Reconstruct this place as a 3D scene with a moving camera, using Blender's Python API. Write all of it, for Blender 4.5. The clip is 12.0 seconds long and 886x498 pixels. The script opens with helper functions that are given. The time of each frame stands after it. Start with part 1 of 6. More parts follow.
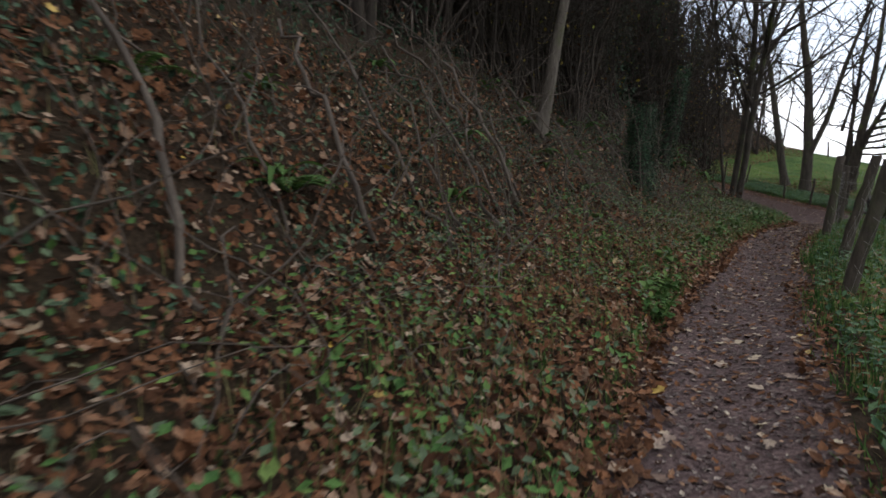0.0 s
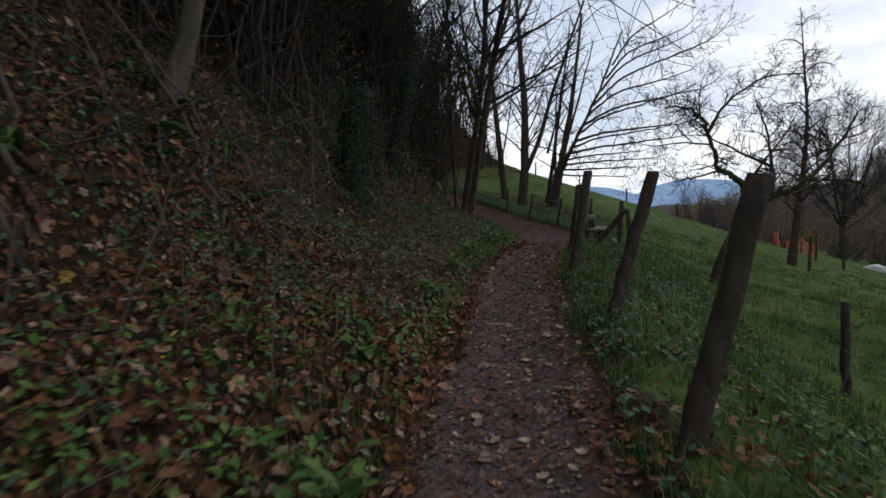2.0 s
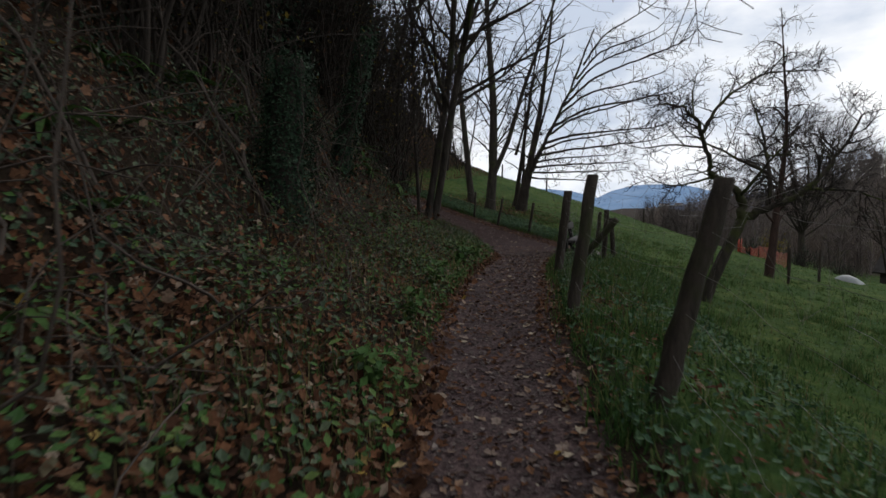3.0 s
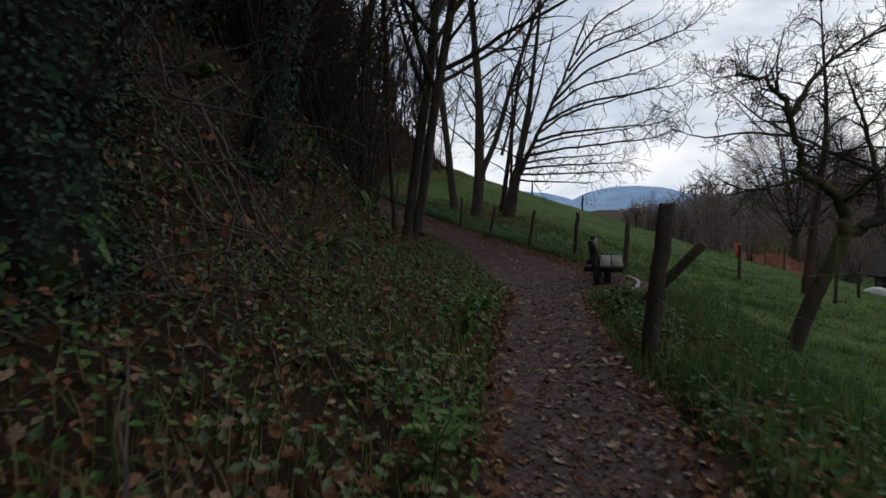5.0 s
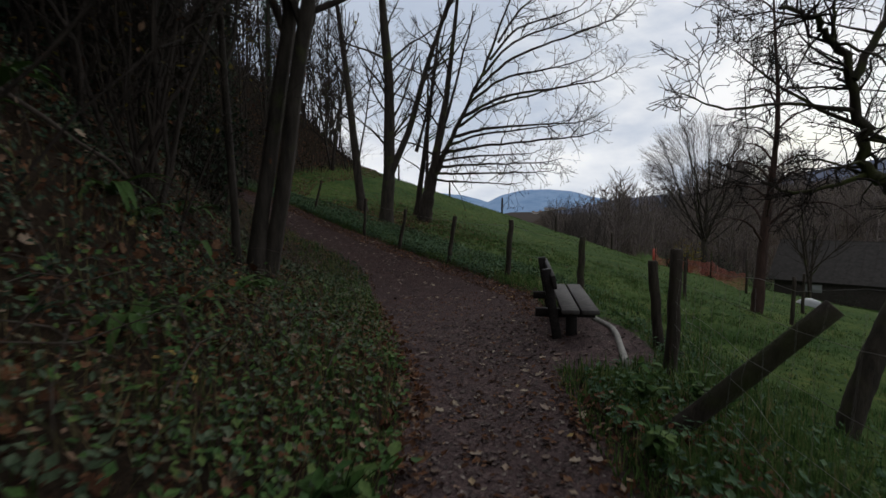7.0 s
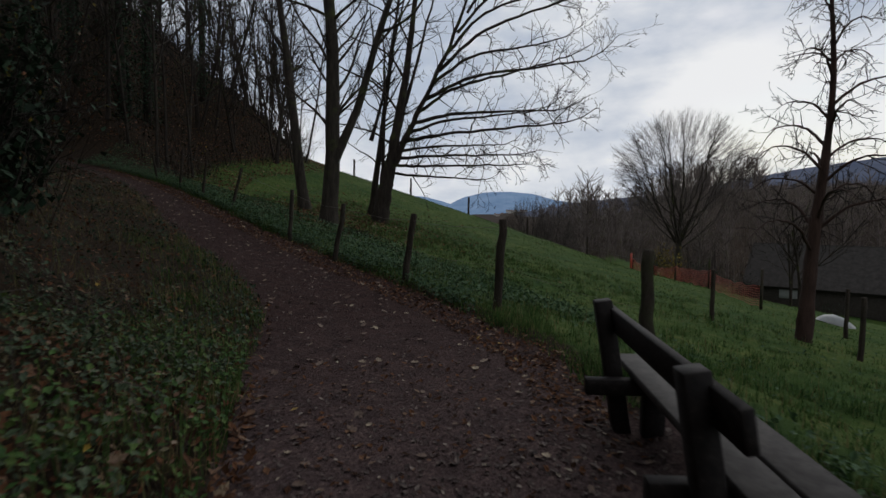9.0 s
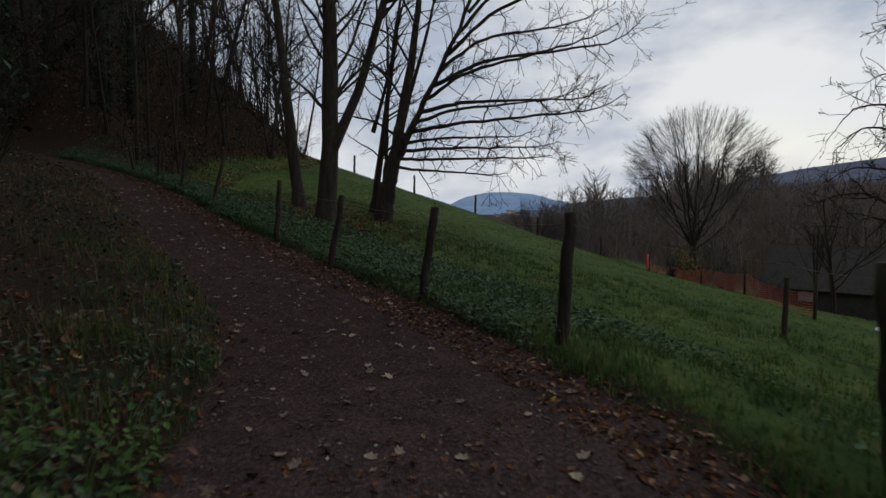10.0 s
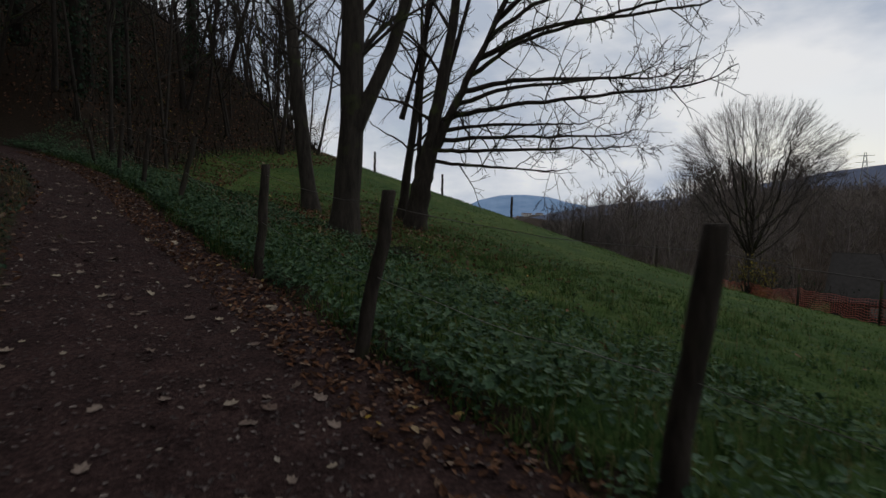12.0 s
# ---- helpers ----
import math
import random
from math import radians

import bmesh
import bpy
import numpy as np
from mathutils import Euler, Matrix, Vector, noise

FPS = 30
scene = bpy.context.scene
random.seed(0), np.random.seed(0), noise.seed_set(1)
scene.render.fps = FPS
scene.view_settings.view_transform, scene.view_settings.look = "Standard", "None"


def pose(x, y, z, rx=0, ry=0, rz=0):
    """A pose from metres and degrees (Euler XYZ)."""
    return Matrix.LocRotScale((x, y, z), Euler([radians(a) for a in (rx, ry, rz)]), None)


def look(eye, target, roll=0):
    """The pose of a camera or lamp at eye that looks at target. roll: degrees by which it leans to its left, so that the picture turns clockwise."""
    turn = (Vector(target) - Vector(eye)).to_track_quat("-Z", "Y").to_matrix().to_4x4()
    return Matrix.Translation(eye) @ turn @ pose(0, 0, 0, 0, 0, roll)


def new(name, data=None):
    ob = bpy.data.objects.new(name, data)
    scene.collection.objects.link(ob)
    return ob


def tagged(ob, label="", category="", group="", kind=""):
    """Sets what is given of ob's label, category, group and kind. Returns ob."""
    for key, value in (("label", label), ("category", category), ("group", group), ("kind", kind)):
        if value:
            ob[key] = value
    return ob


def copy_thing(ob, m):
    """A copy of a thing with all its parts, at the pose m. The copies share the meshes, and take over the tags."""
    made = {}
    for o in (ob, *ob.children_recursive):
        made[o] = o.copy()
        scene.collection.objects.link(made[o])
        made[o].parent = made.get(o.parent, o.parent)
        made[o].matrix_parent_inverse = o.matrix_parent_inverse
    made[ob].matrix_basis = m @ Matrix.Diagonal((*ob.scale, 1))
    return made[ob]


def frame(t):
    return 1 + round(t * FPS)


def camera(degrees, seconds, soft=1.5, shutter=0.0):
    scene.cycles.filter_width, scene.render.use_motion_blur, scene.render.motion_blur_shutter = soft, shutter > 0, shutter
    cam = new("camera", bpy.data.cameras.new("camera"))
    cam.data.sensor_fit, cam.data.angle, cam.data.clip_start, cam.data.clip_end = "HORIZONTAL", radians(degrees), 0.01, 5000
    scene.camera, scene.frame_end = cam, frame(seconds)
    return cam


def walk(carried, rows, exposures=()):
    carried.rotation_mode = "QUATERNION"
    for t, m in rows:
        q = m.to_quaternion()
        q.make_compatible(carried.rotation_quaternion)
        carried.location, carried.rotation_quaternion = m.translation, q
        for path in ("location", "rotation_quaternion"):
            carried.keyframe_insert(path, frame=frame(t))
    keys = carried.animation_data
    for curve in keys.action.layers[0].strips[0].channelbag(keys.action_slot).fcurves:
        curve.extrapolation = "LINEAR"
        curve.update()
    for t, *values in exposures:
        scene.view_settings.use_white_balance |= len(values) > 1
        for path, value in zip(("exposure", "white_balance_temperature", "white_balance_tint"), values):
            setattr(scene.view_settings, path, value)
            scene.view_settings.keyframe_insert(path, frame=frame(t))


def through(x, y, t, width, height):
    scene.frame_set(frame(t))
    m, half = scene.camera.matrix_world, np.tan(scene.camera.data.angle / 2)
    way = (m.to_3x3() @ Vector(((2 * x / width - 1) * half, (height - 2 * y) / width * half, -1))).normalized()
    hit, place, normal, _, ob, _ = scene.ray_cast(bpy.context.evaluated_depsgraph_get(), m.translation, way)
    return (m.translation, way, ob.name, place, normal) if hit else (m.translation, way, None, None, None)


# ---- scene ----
cam = camera(79.8, 12.0, 1.5, 0.3)
PATH = [
    (0, (0.443, 1.022, 1.508), (0.537, 3.015, 1.366), -3.3),
    (0.5, (0.762, 1.838, 1.539), (1.045, 3.811, 1.384), -2.8),
    (1, (1.218, 2.641, 1.563), (1.78, 4.553, 1.402), -2.5),
    (1.5, (1.823, 3.404, 1.623), (2.629, 5.227, 1.456), -2.1),
    (2, (2.257, 4.157, 1.639), (3.236, 5.893, 1.473), -1.5),
    (2.5, (2.818, 4.903, 1.699), (3.856, 6.604, 1.532), -1.3),
    (3, (3.212, 5.661, 1.747), (4.306, 7.327, 1.581), -0.6),
    (5, (5.052, 8.682, 1.926), (6.216, 10.301, 1.77), -1.1),
    (5.5, (5.476, 9.401, 1.959), (6.654, 11.009, 1.805), -1.0),
    (6, (6.137, 10.003, 1.957), (7.345, 11.59, 1.803), -0.9),
    (6.5, (6.837, 10.69, 1.969), (8.164, 12.178, 1.814), -0.7),
    (7, (7.59, 11.303, 1.992), (8.992, 12.721, 1.836), -0.5),
    (7.5, (8.316, 11.928, 1.998), (9.755, 13.308, 1.844), -0.3),
    (9.5, (11.251, 14.907, 1.804), (12.755, 16.217, 1.654), -0.1),
    (10, (11.891, 15.742, 1.76), (13.39, 17.057, 1.611), -0.1),
    (10.5, (12.65, 16.644, 1.713), (14.139, 17.971, 1.568), -0.2),
    (11, (13.307, 17.5, 1.735), (14.792, 18.832, 1.59), 0.1),
    (11.5, (13.928, 18.397, 1.799), (15.397, 19.746, 1.651), 0.2),
    (12, (14.443, 19.333, 1.827), (15.906, 20.689, 1.687), 0.2),
]
EXPOSURES = [(0, 1.08), (1, 0.68), (2, 0.24), (3, 0.05), (5, -0.04), (7, -0.16), (9.5, -0.38), (12, -0.45)]
walk(cam, [(t, look(eye, target, roll)) for t, eye, target, roll in PATH], EXPOSURES)


# ---------------------------------------------------------------- world, sun, exposure
SUN_EL, SUN_AZ = 34.0, 75.0
world = bpy.data.worlds.new("overcast_sky")
scene.world = world
world.use_nodes = True
wn, wl = world.node_tree.nodes, world.node_tree.links
wn.clear()
w_out = wn.new("ShaderNodeOutputWorld")
w_bg = wn.new("ShaderNodeBackground")
w_sky = wn.new("ShaderNodeTexSky")
w_sky.sky_type = "NISHITA"
w_sky.sun_disc = False
w_sky.sun_elevation, w_sky.sun_rotation = radians(SUN_EL), radians(SUN_AZ)
w_co = wn.new("ShaderNodeTexCoord")
w_map = wn.new("ShaderNodeMapping")
w_map.inputs["Scale"].default_value = (1.3, 1.3, 3.0)
w_noise = wn.new("ShaderNodeTexNoise")
w_noise.inputs["Scale"].default_value = 1.7
w_noise.inputs["Detail"].default_value = 7.0
w_noise.inputs["Roughness"].default_value = 0.55
w_ramp = wn.new("ShaderNodeValToRGB")
w_ramp.color_ramp.elements[0].position, w_ramp.color_ramp.elements[0].color = 0.40, (6.2, 7.0, 8.4, 1)
w_ramp.color_ramp.elements[1].position, w_ramp.color_ramp.elements[1].color = 0.58, (11.6, 11.7, 11.9, 1)
w_gap = wn.new("ShaderNodeTexNoise")
w_gap.inputs["Scale"].default_value = 2.6
w_gap.inputs["Detail"].default_value = 6.0
w_gramp = wn.new("ShaderNodeValToRGB")
w_gramp.color_ramp.elements[0].position, w_gramp.color_ramp.elements[0].color = 0.53, (1, 1, 1, 1)
w_gramp.color_ramp.elements[1].position, w_gramp.color_ramp.elements[1].color = 0.68, (0.45, 0.45, 0.45, 1)
w_mix = wn.new("ShaderNodeMixRGB")
wl.new(w_co.outputs["Generated"], w_map.inputs["Vector"])
wl.new(w_map.outputs["Vector"], w_noise.inputs["Vector"])
wl.new(w_map.outputs["Vector"], w_gap.inputs["Vector"])
wl.new(w_noise.outputs["Fac"], w_ramp.inputs["Fac"])
wl.new(w_gap.outputs["Fac"], w_gramp.inputs["Fac"])
wl.new(w_gramp.outputs["Color"], w_mix.inputs["Fac"])
wl.new(w_sky.outputs["Color"], w_mix.inputs["Color1"])
wl.new(w_ramp.outputs["Color"], w_mix.inputs["Color2"])
wl.new(w_mix.outputs["Color"], w_bg.inputs["Color"])
w_bg.inputs["Strength"].default_value = 0.092
wl.new(w_bg.outputs["Background"], w_out.inputs["Surface"])

sun = new("sun", bpy.data.lights.new("sun", "SUN"))
sun.data.energy, sun.data.angle, sun.data.color = 0.6, radians(25), (1.0, 0.96, 0.9)
_a, _e = radians(SUN_AZ), radians(SUN_EL)
sun.matrix_world = look((0, 0, 60), (-math.sin(_a) * math.cos(_e), -math.cos(_a) * math.cos(_e), 60 - math.sin(_e)))


# ---------------------------------------------------------------- materials
def material(name, rough=0.85, spec=0.25):
    m = bpy.data.materials.new(name)
    m.use_nodes = True
    b = m.node_tree.nodes["Principled BSDF"]
    b.inputs["Roughness"].default_value = rough
    b.inputs["Specular IOR Level"].default_value = spec
    return m, m.node_tree.nodes, m.node_tree.links, b


def ramp(nodes, stops):
    r = nodes.new("ShaderNodeValToRGB")
    e = r.color_ramp.elements
    while len(e) < len(stops):
        e.new(0.5)
    for el, (p, c) in zip(e, stops):
        el.position, el.color = p, (*c, 1)
    return r


def noise_tex(nodes, links, scale, detail=5.0, rough=0.6, stretch=(1, 1, 1), coord="Object"):
    co = nodes.new("ShaderNodeTexCoord")
    mp = nodes.new("ShaderNodeMapping")
    mp.inputs["Scale"].default_value = stretch
    n = nodes.new("ShaderNodeTexNoise")
    n.inputs["Scale"].default_value, n.inputs["Detail"].default_value, n.inputs["Roughness"].default_value = scale, detail, rough
    links.new(co.outputs[coord], mp.inputs["Vector"])
    links.new(mp.outputs["Vector"], n.inputs["Vector"])
    return n


def mixed(nodes, links, fac, a, b, mode="MIX"):
    m = nodes.new("ShaderNodeMixRGB")
    m.blend_type = mode
    for sock, v in ((m.inputs["Fac"], fac), (m.inputs["Color1"], a), (m.inputs["Color2"], b)):
        if hasattr(v, "is_output"):
            links.new(v, sock)
        else:
            sock.default_value = v if isinstance(v, float) else (*v, 1)
    return m.outputs["Color"]


def bumped(nodes, links, bsdf, height, strength=0.6, dist=0.02):
    b = nodes.new("ShaderNodeBump")
    b.inputs["Strength"].default_value, b.inputs["Distance"].default_value = strength, dist
    links.new(height, b.inputs["Height"])
    links.new(b.outputs["Normal"], bsdf.inputs["Normal"])


def bark_material(name, dark, light, moss=(0.05, 0.06, 0.02), moss_amount=0.62, scale=9.0):
    m, n, l, b = material(name, 0.92, 0.15)
    t1 = noise_tex(n, l, scale, 8, 0.7, (1, 1, 0.22))
    r1 = ramp(n, [(0.3, dark), (0.55, [(x + y) / 2 for x, y in zip(dark, light)]), (0.75, light)])
    l.new(t1.outputs["Fac"], r1.inputs["Fac"])
    t2 = noise_tex(n, l, 1.3, 4, 0.6)
    r2 = ramp(n, [(moss_amount - 0.06, (0, 0, 0)), (moss_amount + 0.08, (1, 1, 1))])
    l.new(t2.outputs["Fac"], r2.inputs["Fac"])
    l.new(mixed(n, l, r2.outputs["Color"], r1.outputs["Color"], moss), b.inputs["Base Color"])
    bumped(n, l, b, t1.outputs["Fac"], 1.0, 0.03)
    return m


def leaf_material(name, stops, rough=0.6, spec=0.35, through=0.15):
    spec, rough = spec * 0.4, min(0.9, rough + 0.15)
    m, n, l, b = material(name, rough, spec)
    g = n.new("ShaderNodeNewGeometry")
    r = ramp(n, stops)
    l.new(g.outputs["Random Per Island"], r.inputs["Fac"])
    t = noise_tex(n, l, 45.0, 3, 0.6)
    r2 = ramp(n, [(0.3, (0.6, 0.6, 0.6)), (0.7, (1.15, 1.15, 1.15))])
    l.new(t.outputs["Fac"], r2.inputs["Fac"])
    col = mixed(n, l, 1.0, r.outputs["Color"], r2.outputs["Color"], "MULTIPLY")
    l.new(col, b.inputs["Base Color"])
    tr = n.new("ShaderNodeBsdfTranslucent")
    l.new(col, tr.inputs["Color"])
    mx = n.new("ShaderNodeMixShader")
    mx.inputs["Fac"].default_value = through
    out = n["Material Output"]
    l.new(b.outputs["BSDF"], mx.inputs[1])
    l.new(tr.outputs["BSDF"], mx.inputs[2])
    l.new(mx.outputs["Shader"], out.inputs["Surface"])
    return m


def ground_material():
    m, n, l, b = material("ground_soil_grass_litter", 0.95, 0.06)
    fine = noise_tex(n, l, 38.0, 6, 0.7)
    mid = noise_tex(n, l, 4.5, 5, 0.6)
    big = noise_tex(n, l, 0.45, 4, 0.6)
    # damp trodden soil with flattened leaf scraps
    grey = ramp(n, [(0.32, (0.032, 0.022, 0.022)), (0.5, (0.076, 0.054, 0.053)), (0.62, (0.116, 0.086, 0.083)), (0.74, (0.20, 0.158, 0.148))])
    l.new(fine.outputs["Fac"], grey.inputs["Fac"])
    brown = ramp(n, [(0.32, (0.017, 0.010, 0.010)), (0.5, (0.040, 0.024, 0.022)), (0.62, (0.062, 0.039, 0.035)), (0.74, (0.12, 0.082, 0.07))])
    l.new(fine.outputs["Fac"], brown.inputs["Fac"])
    soil2 = ramp(n, [(0.35, (0.72, 0.70, 0.70)), (0.65, (1.18, 1.12, 1.08))])
    l.new(mid.outputs["Fac"], soil2.inputs["Fac"])
    # woodland floor
    lit = ramp(n, [(0.3, (0.011, 0.008, 0.006)), (0.5, (0.026, 0.018, 0.012)), (0.66, (0.046, 0.030, 0.019)), (0.8, (0.032, 0.034, 0.018))])
    l.new(fine.outputs["Fac"], lit.inputs["Fac"])
    # meadow
    gr = ramp(n, [(0.3, (0.022, 0.048, 0.013)), (0.52, (0.042, 0.082, 0.022)), (0.72, (0.078, 0.098, 0.032))])
    l.new(mid.outputs["Fac"], gr.inputs["Fac"])
    gr2 = ramp(n, [(0.35, (0.62, 0.70, 0.62)), (0.68, (1.40, 1.10, 0.95))])
    l.new(big.outputs["Fac"], gr2.inputs["Fac"])
    gr_c = mixed(n, l, 1.0, gr.outputs["Color"], gr2.outputs["Color"], "MULTIPLY")
    at = n.new("ShaderNodeAttribute")
    at.attribute_name = "zone"
    sep = n.new("ShaderNodeSeparateColor")
    l.new(at.outputs["Color"], sep.inputs["Color"])
    soil = mixed(n, l, sep.outputs["Blue"], grey.outputs["Color"], brown.outputs["Color"])
    soil_c = mixed(n, l, 1.0, soil, soil2.outputs["Color"], "MULTIPLY")

    def edge(sock):
        a = n.new("ShaderNodeMath")
        a.operation = "MULTIPLY_ADD"
        l.new(mid.outputs["Fac"], a.inputs[0])
        a.inputs[1].default_value = 0.7
        a.inputs[2].default_value = -0.35
        s = n.new("ShaderNodeMath")
        s.operation = "ADD"
        l.new(a.outputs[0], s.inputs[0])
        l.new(sock, s.inputs[1])
        r = ramp(n, [(0.35, (0, 0, 0)), (0.65, (1, 1, 1))])
        l.new(s.outputs[0], r.inputs["Fac"])
        return r.outputs["Color"]

    c = mixed(n, l, edge(sep.outputs["Green"]), lit.outputs["Color"], gr_c)
    c = mixed(n, l, edge(sep.outputs["Red"]), c, soil_c)
    l.new(c, b.inputs["Base Color"])
    bumped(n, l, b, fine.outputs["Fac"], 0.9, 0.03)
    return m


MAT_GROUND = ground_material()
MAT_BARK_PALE = bark_material("pale_grey_bark", (0.030, 0.025, 0.020), (0.11, 0.092, 0.074))
MAT_BARK = bark_material("grey_brown_bark", (0.014, 0.011, 0.009), (0.060, 0.050, 0.040))
MAT_BARK_DARK = bark_material("dark_wet_bark", (0.012, 0.009, 0.008), (0.050, 0.040, 0.031))
MAT_BARK_MOSSY = bark_material("mossy_orchard_bark", (0.013, 0.011, 0.009), (0.058, 0.048, 0.037), (0.045, 0.052, 0.014), 0.53)
MAT_TWIG = bark_material("bare_twigs", (0.010, 0.008, 0.007), (0.034, 0.026, 0.021), moss_amount=0.9)
MAT_BARK_RED = bark_material("reddish_pear_bark", (0.020, 0.012, 0.010), (0.070, 0.042, 0.034), moss_amount=0.75)
# Paler copy of the bare twigs; its grey paints distance haze into the colour.
MAT_TWIG_HAZE = bark_material("far_twigs_paled_for_haze", (0.040, 0.033, 0.030), (0.11, 0.094, 0.086), moss_amount=0.9)
MAT_SHOOT = bark_material("dark_shoots", (0.014, 0.011, 0.009), (0.055, 0.043, 0.034), moss_amount=0.9)
MAT_STEM = bark_material("dry_grey_stems", (0.034, 0.027, 0.022), (0.115, 0.092, 0.074), moss_amount=0.9)
MAT_POST = bark_material("weathered_post_timber", (0.014, 0.011, 0.009), (0.066, 0.053, 0.042), (0.034, 0.040, 0.015), 0.55, 14.0)
MAT_LITTER = leaf_material("fallen_leaves", [(0.0, (0.032, 0.016, 0.010)), (0.35, (0.076, 0.035, 0.019)), (0.65, (0.135, 0.060, 0.029)), (0.85, (0.155, 0.084, 0.050)), (0.96, (0.22, 0.15, 0.105)), (0.99, (0.30, 0.23, 0.17)), (1.0, (0.36, 0.24, 0.04))], 0.75, 0.2, 0.1)
MAT_PATHLEAF = leaf_material("trodden_leaves", [(0.0, (0.034, 0.024, 0.022)), (0.6, (0.072, 0.052, 0.047)), (0.88, (0.125, 0.098, 0.088)), (0.97, (0.22, 0.18, 0.155)), (1.0, (0.32, 0.27, 0.20))], 0.6, 0.35, 0.0)
MAT_PALELEAF = leaf_material("pale_fallen_leaves", [(0.0, (0.10, 0.065, 0.05)), (0.6, (0.20, 0.15, 0.12)), (1.0, (0.33, 0.27, 0.19))], 0.65, 0.3, 0.0)
MAT_IVY = leaf_material("ivy_and_bramble_leaves", [(0.0, (0.011, 0.021, 0.012)), (0.5, (0.022, 0.043, 0.022)), (0.85, (0.036, 0.066, 0.038)), (1.0, (0.062, 0.092, 0.055))], 0.55, 0.22, 0.05)
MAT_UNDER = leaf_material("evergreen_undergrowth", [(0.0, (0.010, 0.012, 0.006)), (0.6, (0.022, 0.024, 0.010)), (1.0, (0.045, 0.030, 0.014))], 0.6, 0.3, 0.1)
MAT_NETTLE = leaf_material("nettles_and_ground_ivy", [(0.0, (0.026, 0.058, 0.028)), (0.6, (0.050, 0.098, 0.046)), (1.0, (0.085, 0.138, 0.065))], 0.55, 0.4, 0.15)
MAT_BRAMBLE = leaf_material("bramble_leaves", [(0.0, (0.028, 0.045, 0.022)), (0.5, (0.052, 0.078, 0.038)), (0.85, (0.080, 0.105, 0.056)), (1.0, (0.115, 0.09, 0.05))], 0.5, 0.5, 0.12)
MAT_HERB = leaf_material("fresh_green_leaves", [(0.0, (0.030, 0.072, 0.018)), (0.6, (0.055, 0.110, 0.026)), (1.0, (0.10, 0.145, 0.038))], 0.55, 0.35, 0.15)
MAT_FERN = leaf_material("fern_leaves", [(0.0, (0.030, 0.070, 0.018)), (1.0, (0.070, 0.125, 0.030))], 0.5, 0.35, 0.2)
MAT_GRASS = leaf_material("meadow_grass", [(0.0, (0.032, 0.062, 0.018)), (0.5, (0.060, 0.106, 0.031)), (0.8, (0.088, 0.138, 0.042)), (0.91, (0.13, 0.135, 0.05)), (1.0, (0.19, 0.160, 0.08))], 0.75, 0.04, 0.4)
MAT_TUFT = leaf_material("tussock_grass", [(0.0, (0.023, 0.050, 0.015)), (0.45, (0.046, 0.094, 0.028)), (0.78, (0.078, 0.130, 0.038)), (1.0, (0.16, 0.14, 0.065))], 0.75, 0.04, 0.4)
MAT_STRAW = leaf_material("dry_grass", [(0.0, (0.10, 0.085, 0.04)), (0.6, (0.19, 0.15, 0.075)), (1.0, (0.075, 0.10, 0.03))], 0.7, 0.2, 0.2)
MAT_DEADLEAF = leaf_material("withered_leaves", [(0.0, (0.030, 0.016, 0.009)), (0.6, (0.075, 0.036, 0.018)), (1.0, (0.13, 0.075, 0.04))], 0.75, 0.2, 0.2)
MAT_YELLOW = leaf_material("yellow_autumn_leaves", [(0.0, (0.11, 0.085, 0.02)), (0.6, (0.22, 0.16, 0.03)), (1.0, (0.12, 0.13, 0.03))], 0.6, 0.3, 0.35)


def plain(name, colour, rough=0.8, spec=0.25, metal=0.0, scale=12.0, vary=0.35, bump=0.3):
    m, n, l, b = material(name, rough, spec)
    b.inputs["Metallic"].default_value = metal
    t = noise_tex(n, l, scale, 6, 0.65)
    r = ramp(n, [(0.3, [c * (1 - vary) for c in colour]), (0.7, [min(1, c * (1 + vary)) for c in colour])])
    l.new(t.outputs["Fac"], r.inputs["Fac"])
    l.new(r.outputs["Color"], b.inputs["Base Color"])
    bumped(n, l, b, t.outputs["Fac"], bump, 0.01)
    return m


def bench_wood():
    m, n, l, b = material("dark_stained_bench_timber", 0.7, 0.18)
    t = noise_tex(n, l, 10.0, 7, 0.7, (0.25, 3.0, 3.0))
    r = ramp(n, [(0.3, (0.006, 0.005, 0.005)), (0.55, (0.015, 0.012, 0.011)), (0.8, (0.045, 0.040, 0.037))])
    l.new(t.outputs["Fac"], r.inputs["Fac"])
    l.new(r.outputs["Color"], b.inputs["Base Color"])
    bumped(n, l, b, t.outputs["Fac"], 0.5, 0.006)
    return m


MAT_BENCH = bench_wood()
MAT_SEAT = plain("grey_worn_seat_timber", (0.050, 0.045, 0.042), 0.75, 0.2, 0.0, 14, 0.4)
MAT_WIRE = plain("galvanised_wire", (0.16, 0.15, 0.14), 0.6, 0.4, 0.6, 60, 0.3, 0.0)
MAT_PIPE = plain("pale_weathered_log", (0.20, 0.19, 0.17), 0.8, 0.3, 0.0, 18, 0.35)
MAT_NET = plain("orange_plastic_net", (0.34, 0.050, 0.028), 0.5, 0.4, 0.0, 30, 0.25)
MAT_ROOF = plain("old_grey_roof_sheeting", (0.033, 0.030, 0.028), 0.9, 0.08, 0.0, 3, 0.3)
MAT_BARN = plain("grey_brown_barn_boards", (0.035, 0.030, 0.026), 0.85, 0.2, 0.0, 6, 0.4)
MAT_RENDER = plain("pale_house_render", (0.40, 0.39, 0.37), 0.85, 0.2, 0.0, 2, 0.12)
MAT_TILE = plain("brown_roof_tiles", (0.13, 0.085, 0.065), 0.8, 0.2, 0.0, 2, 0.25)
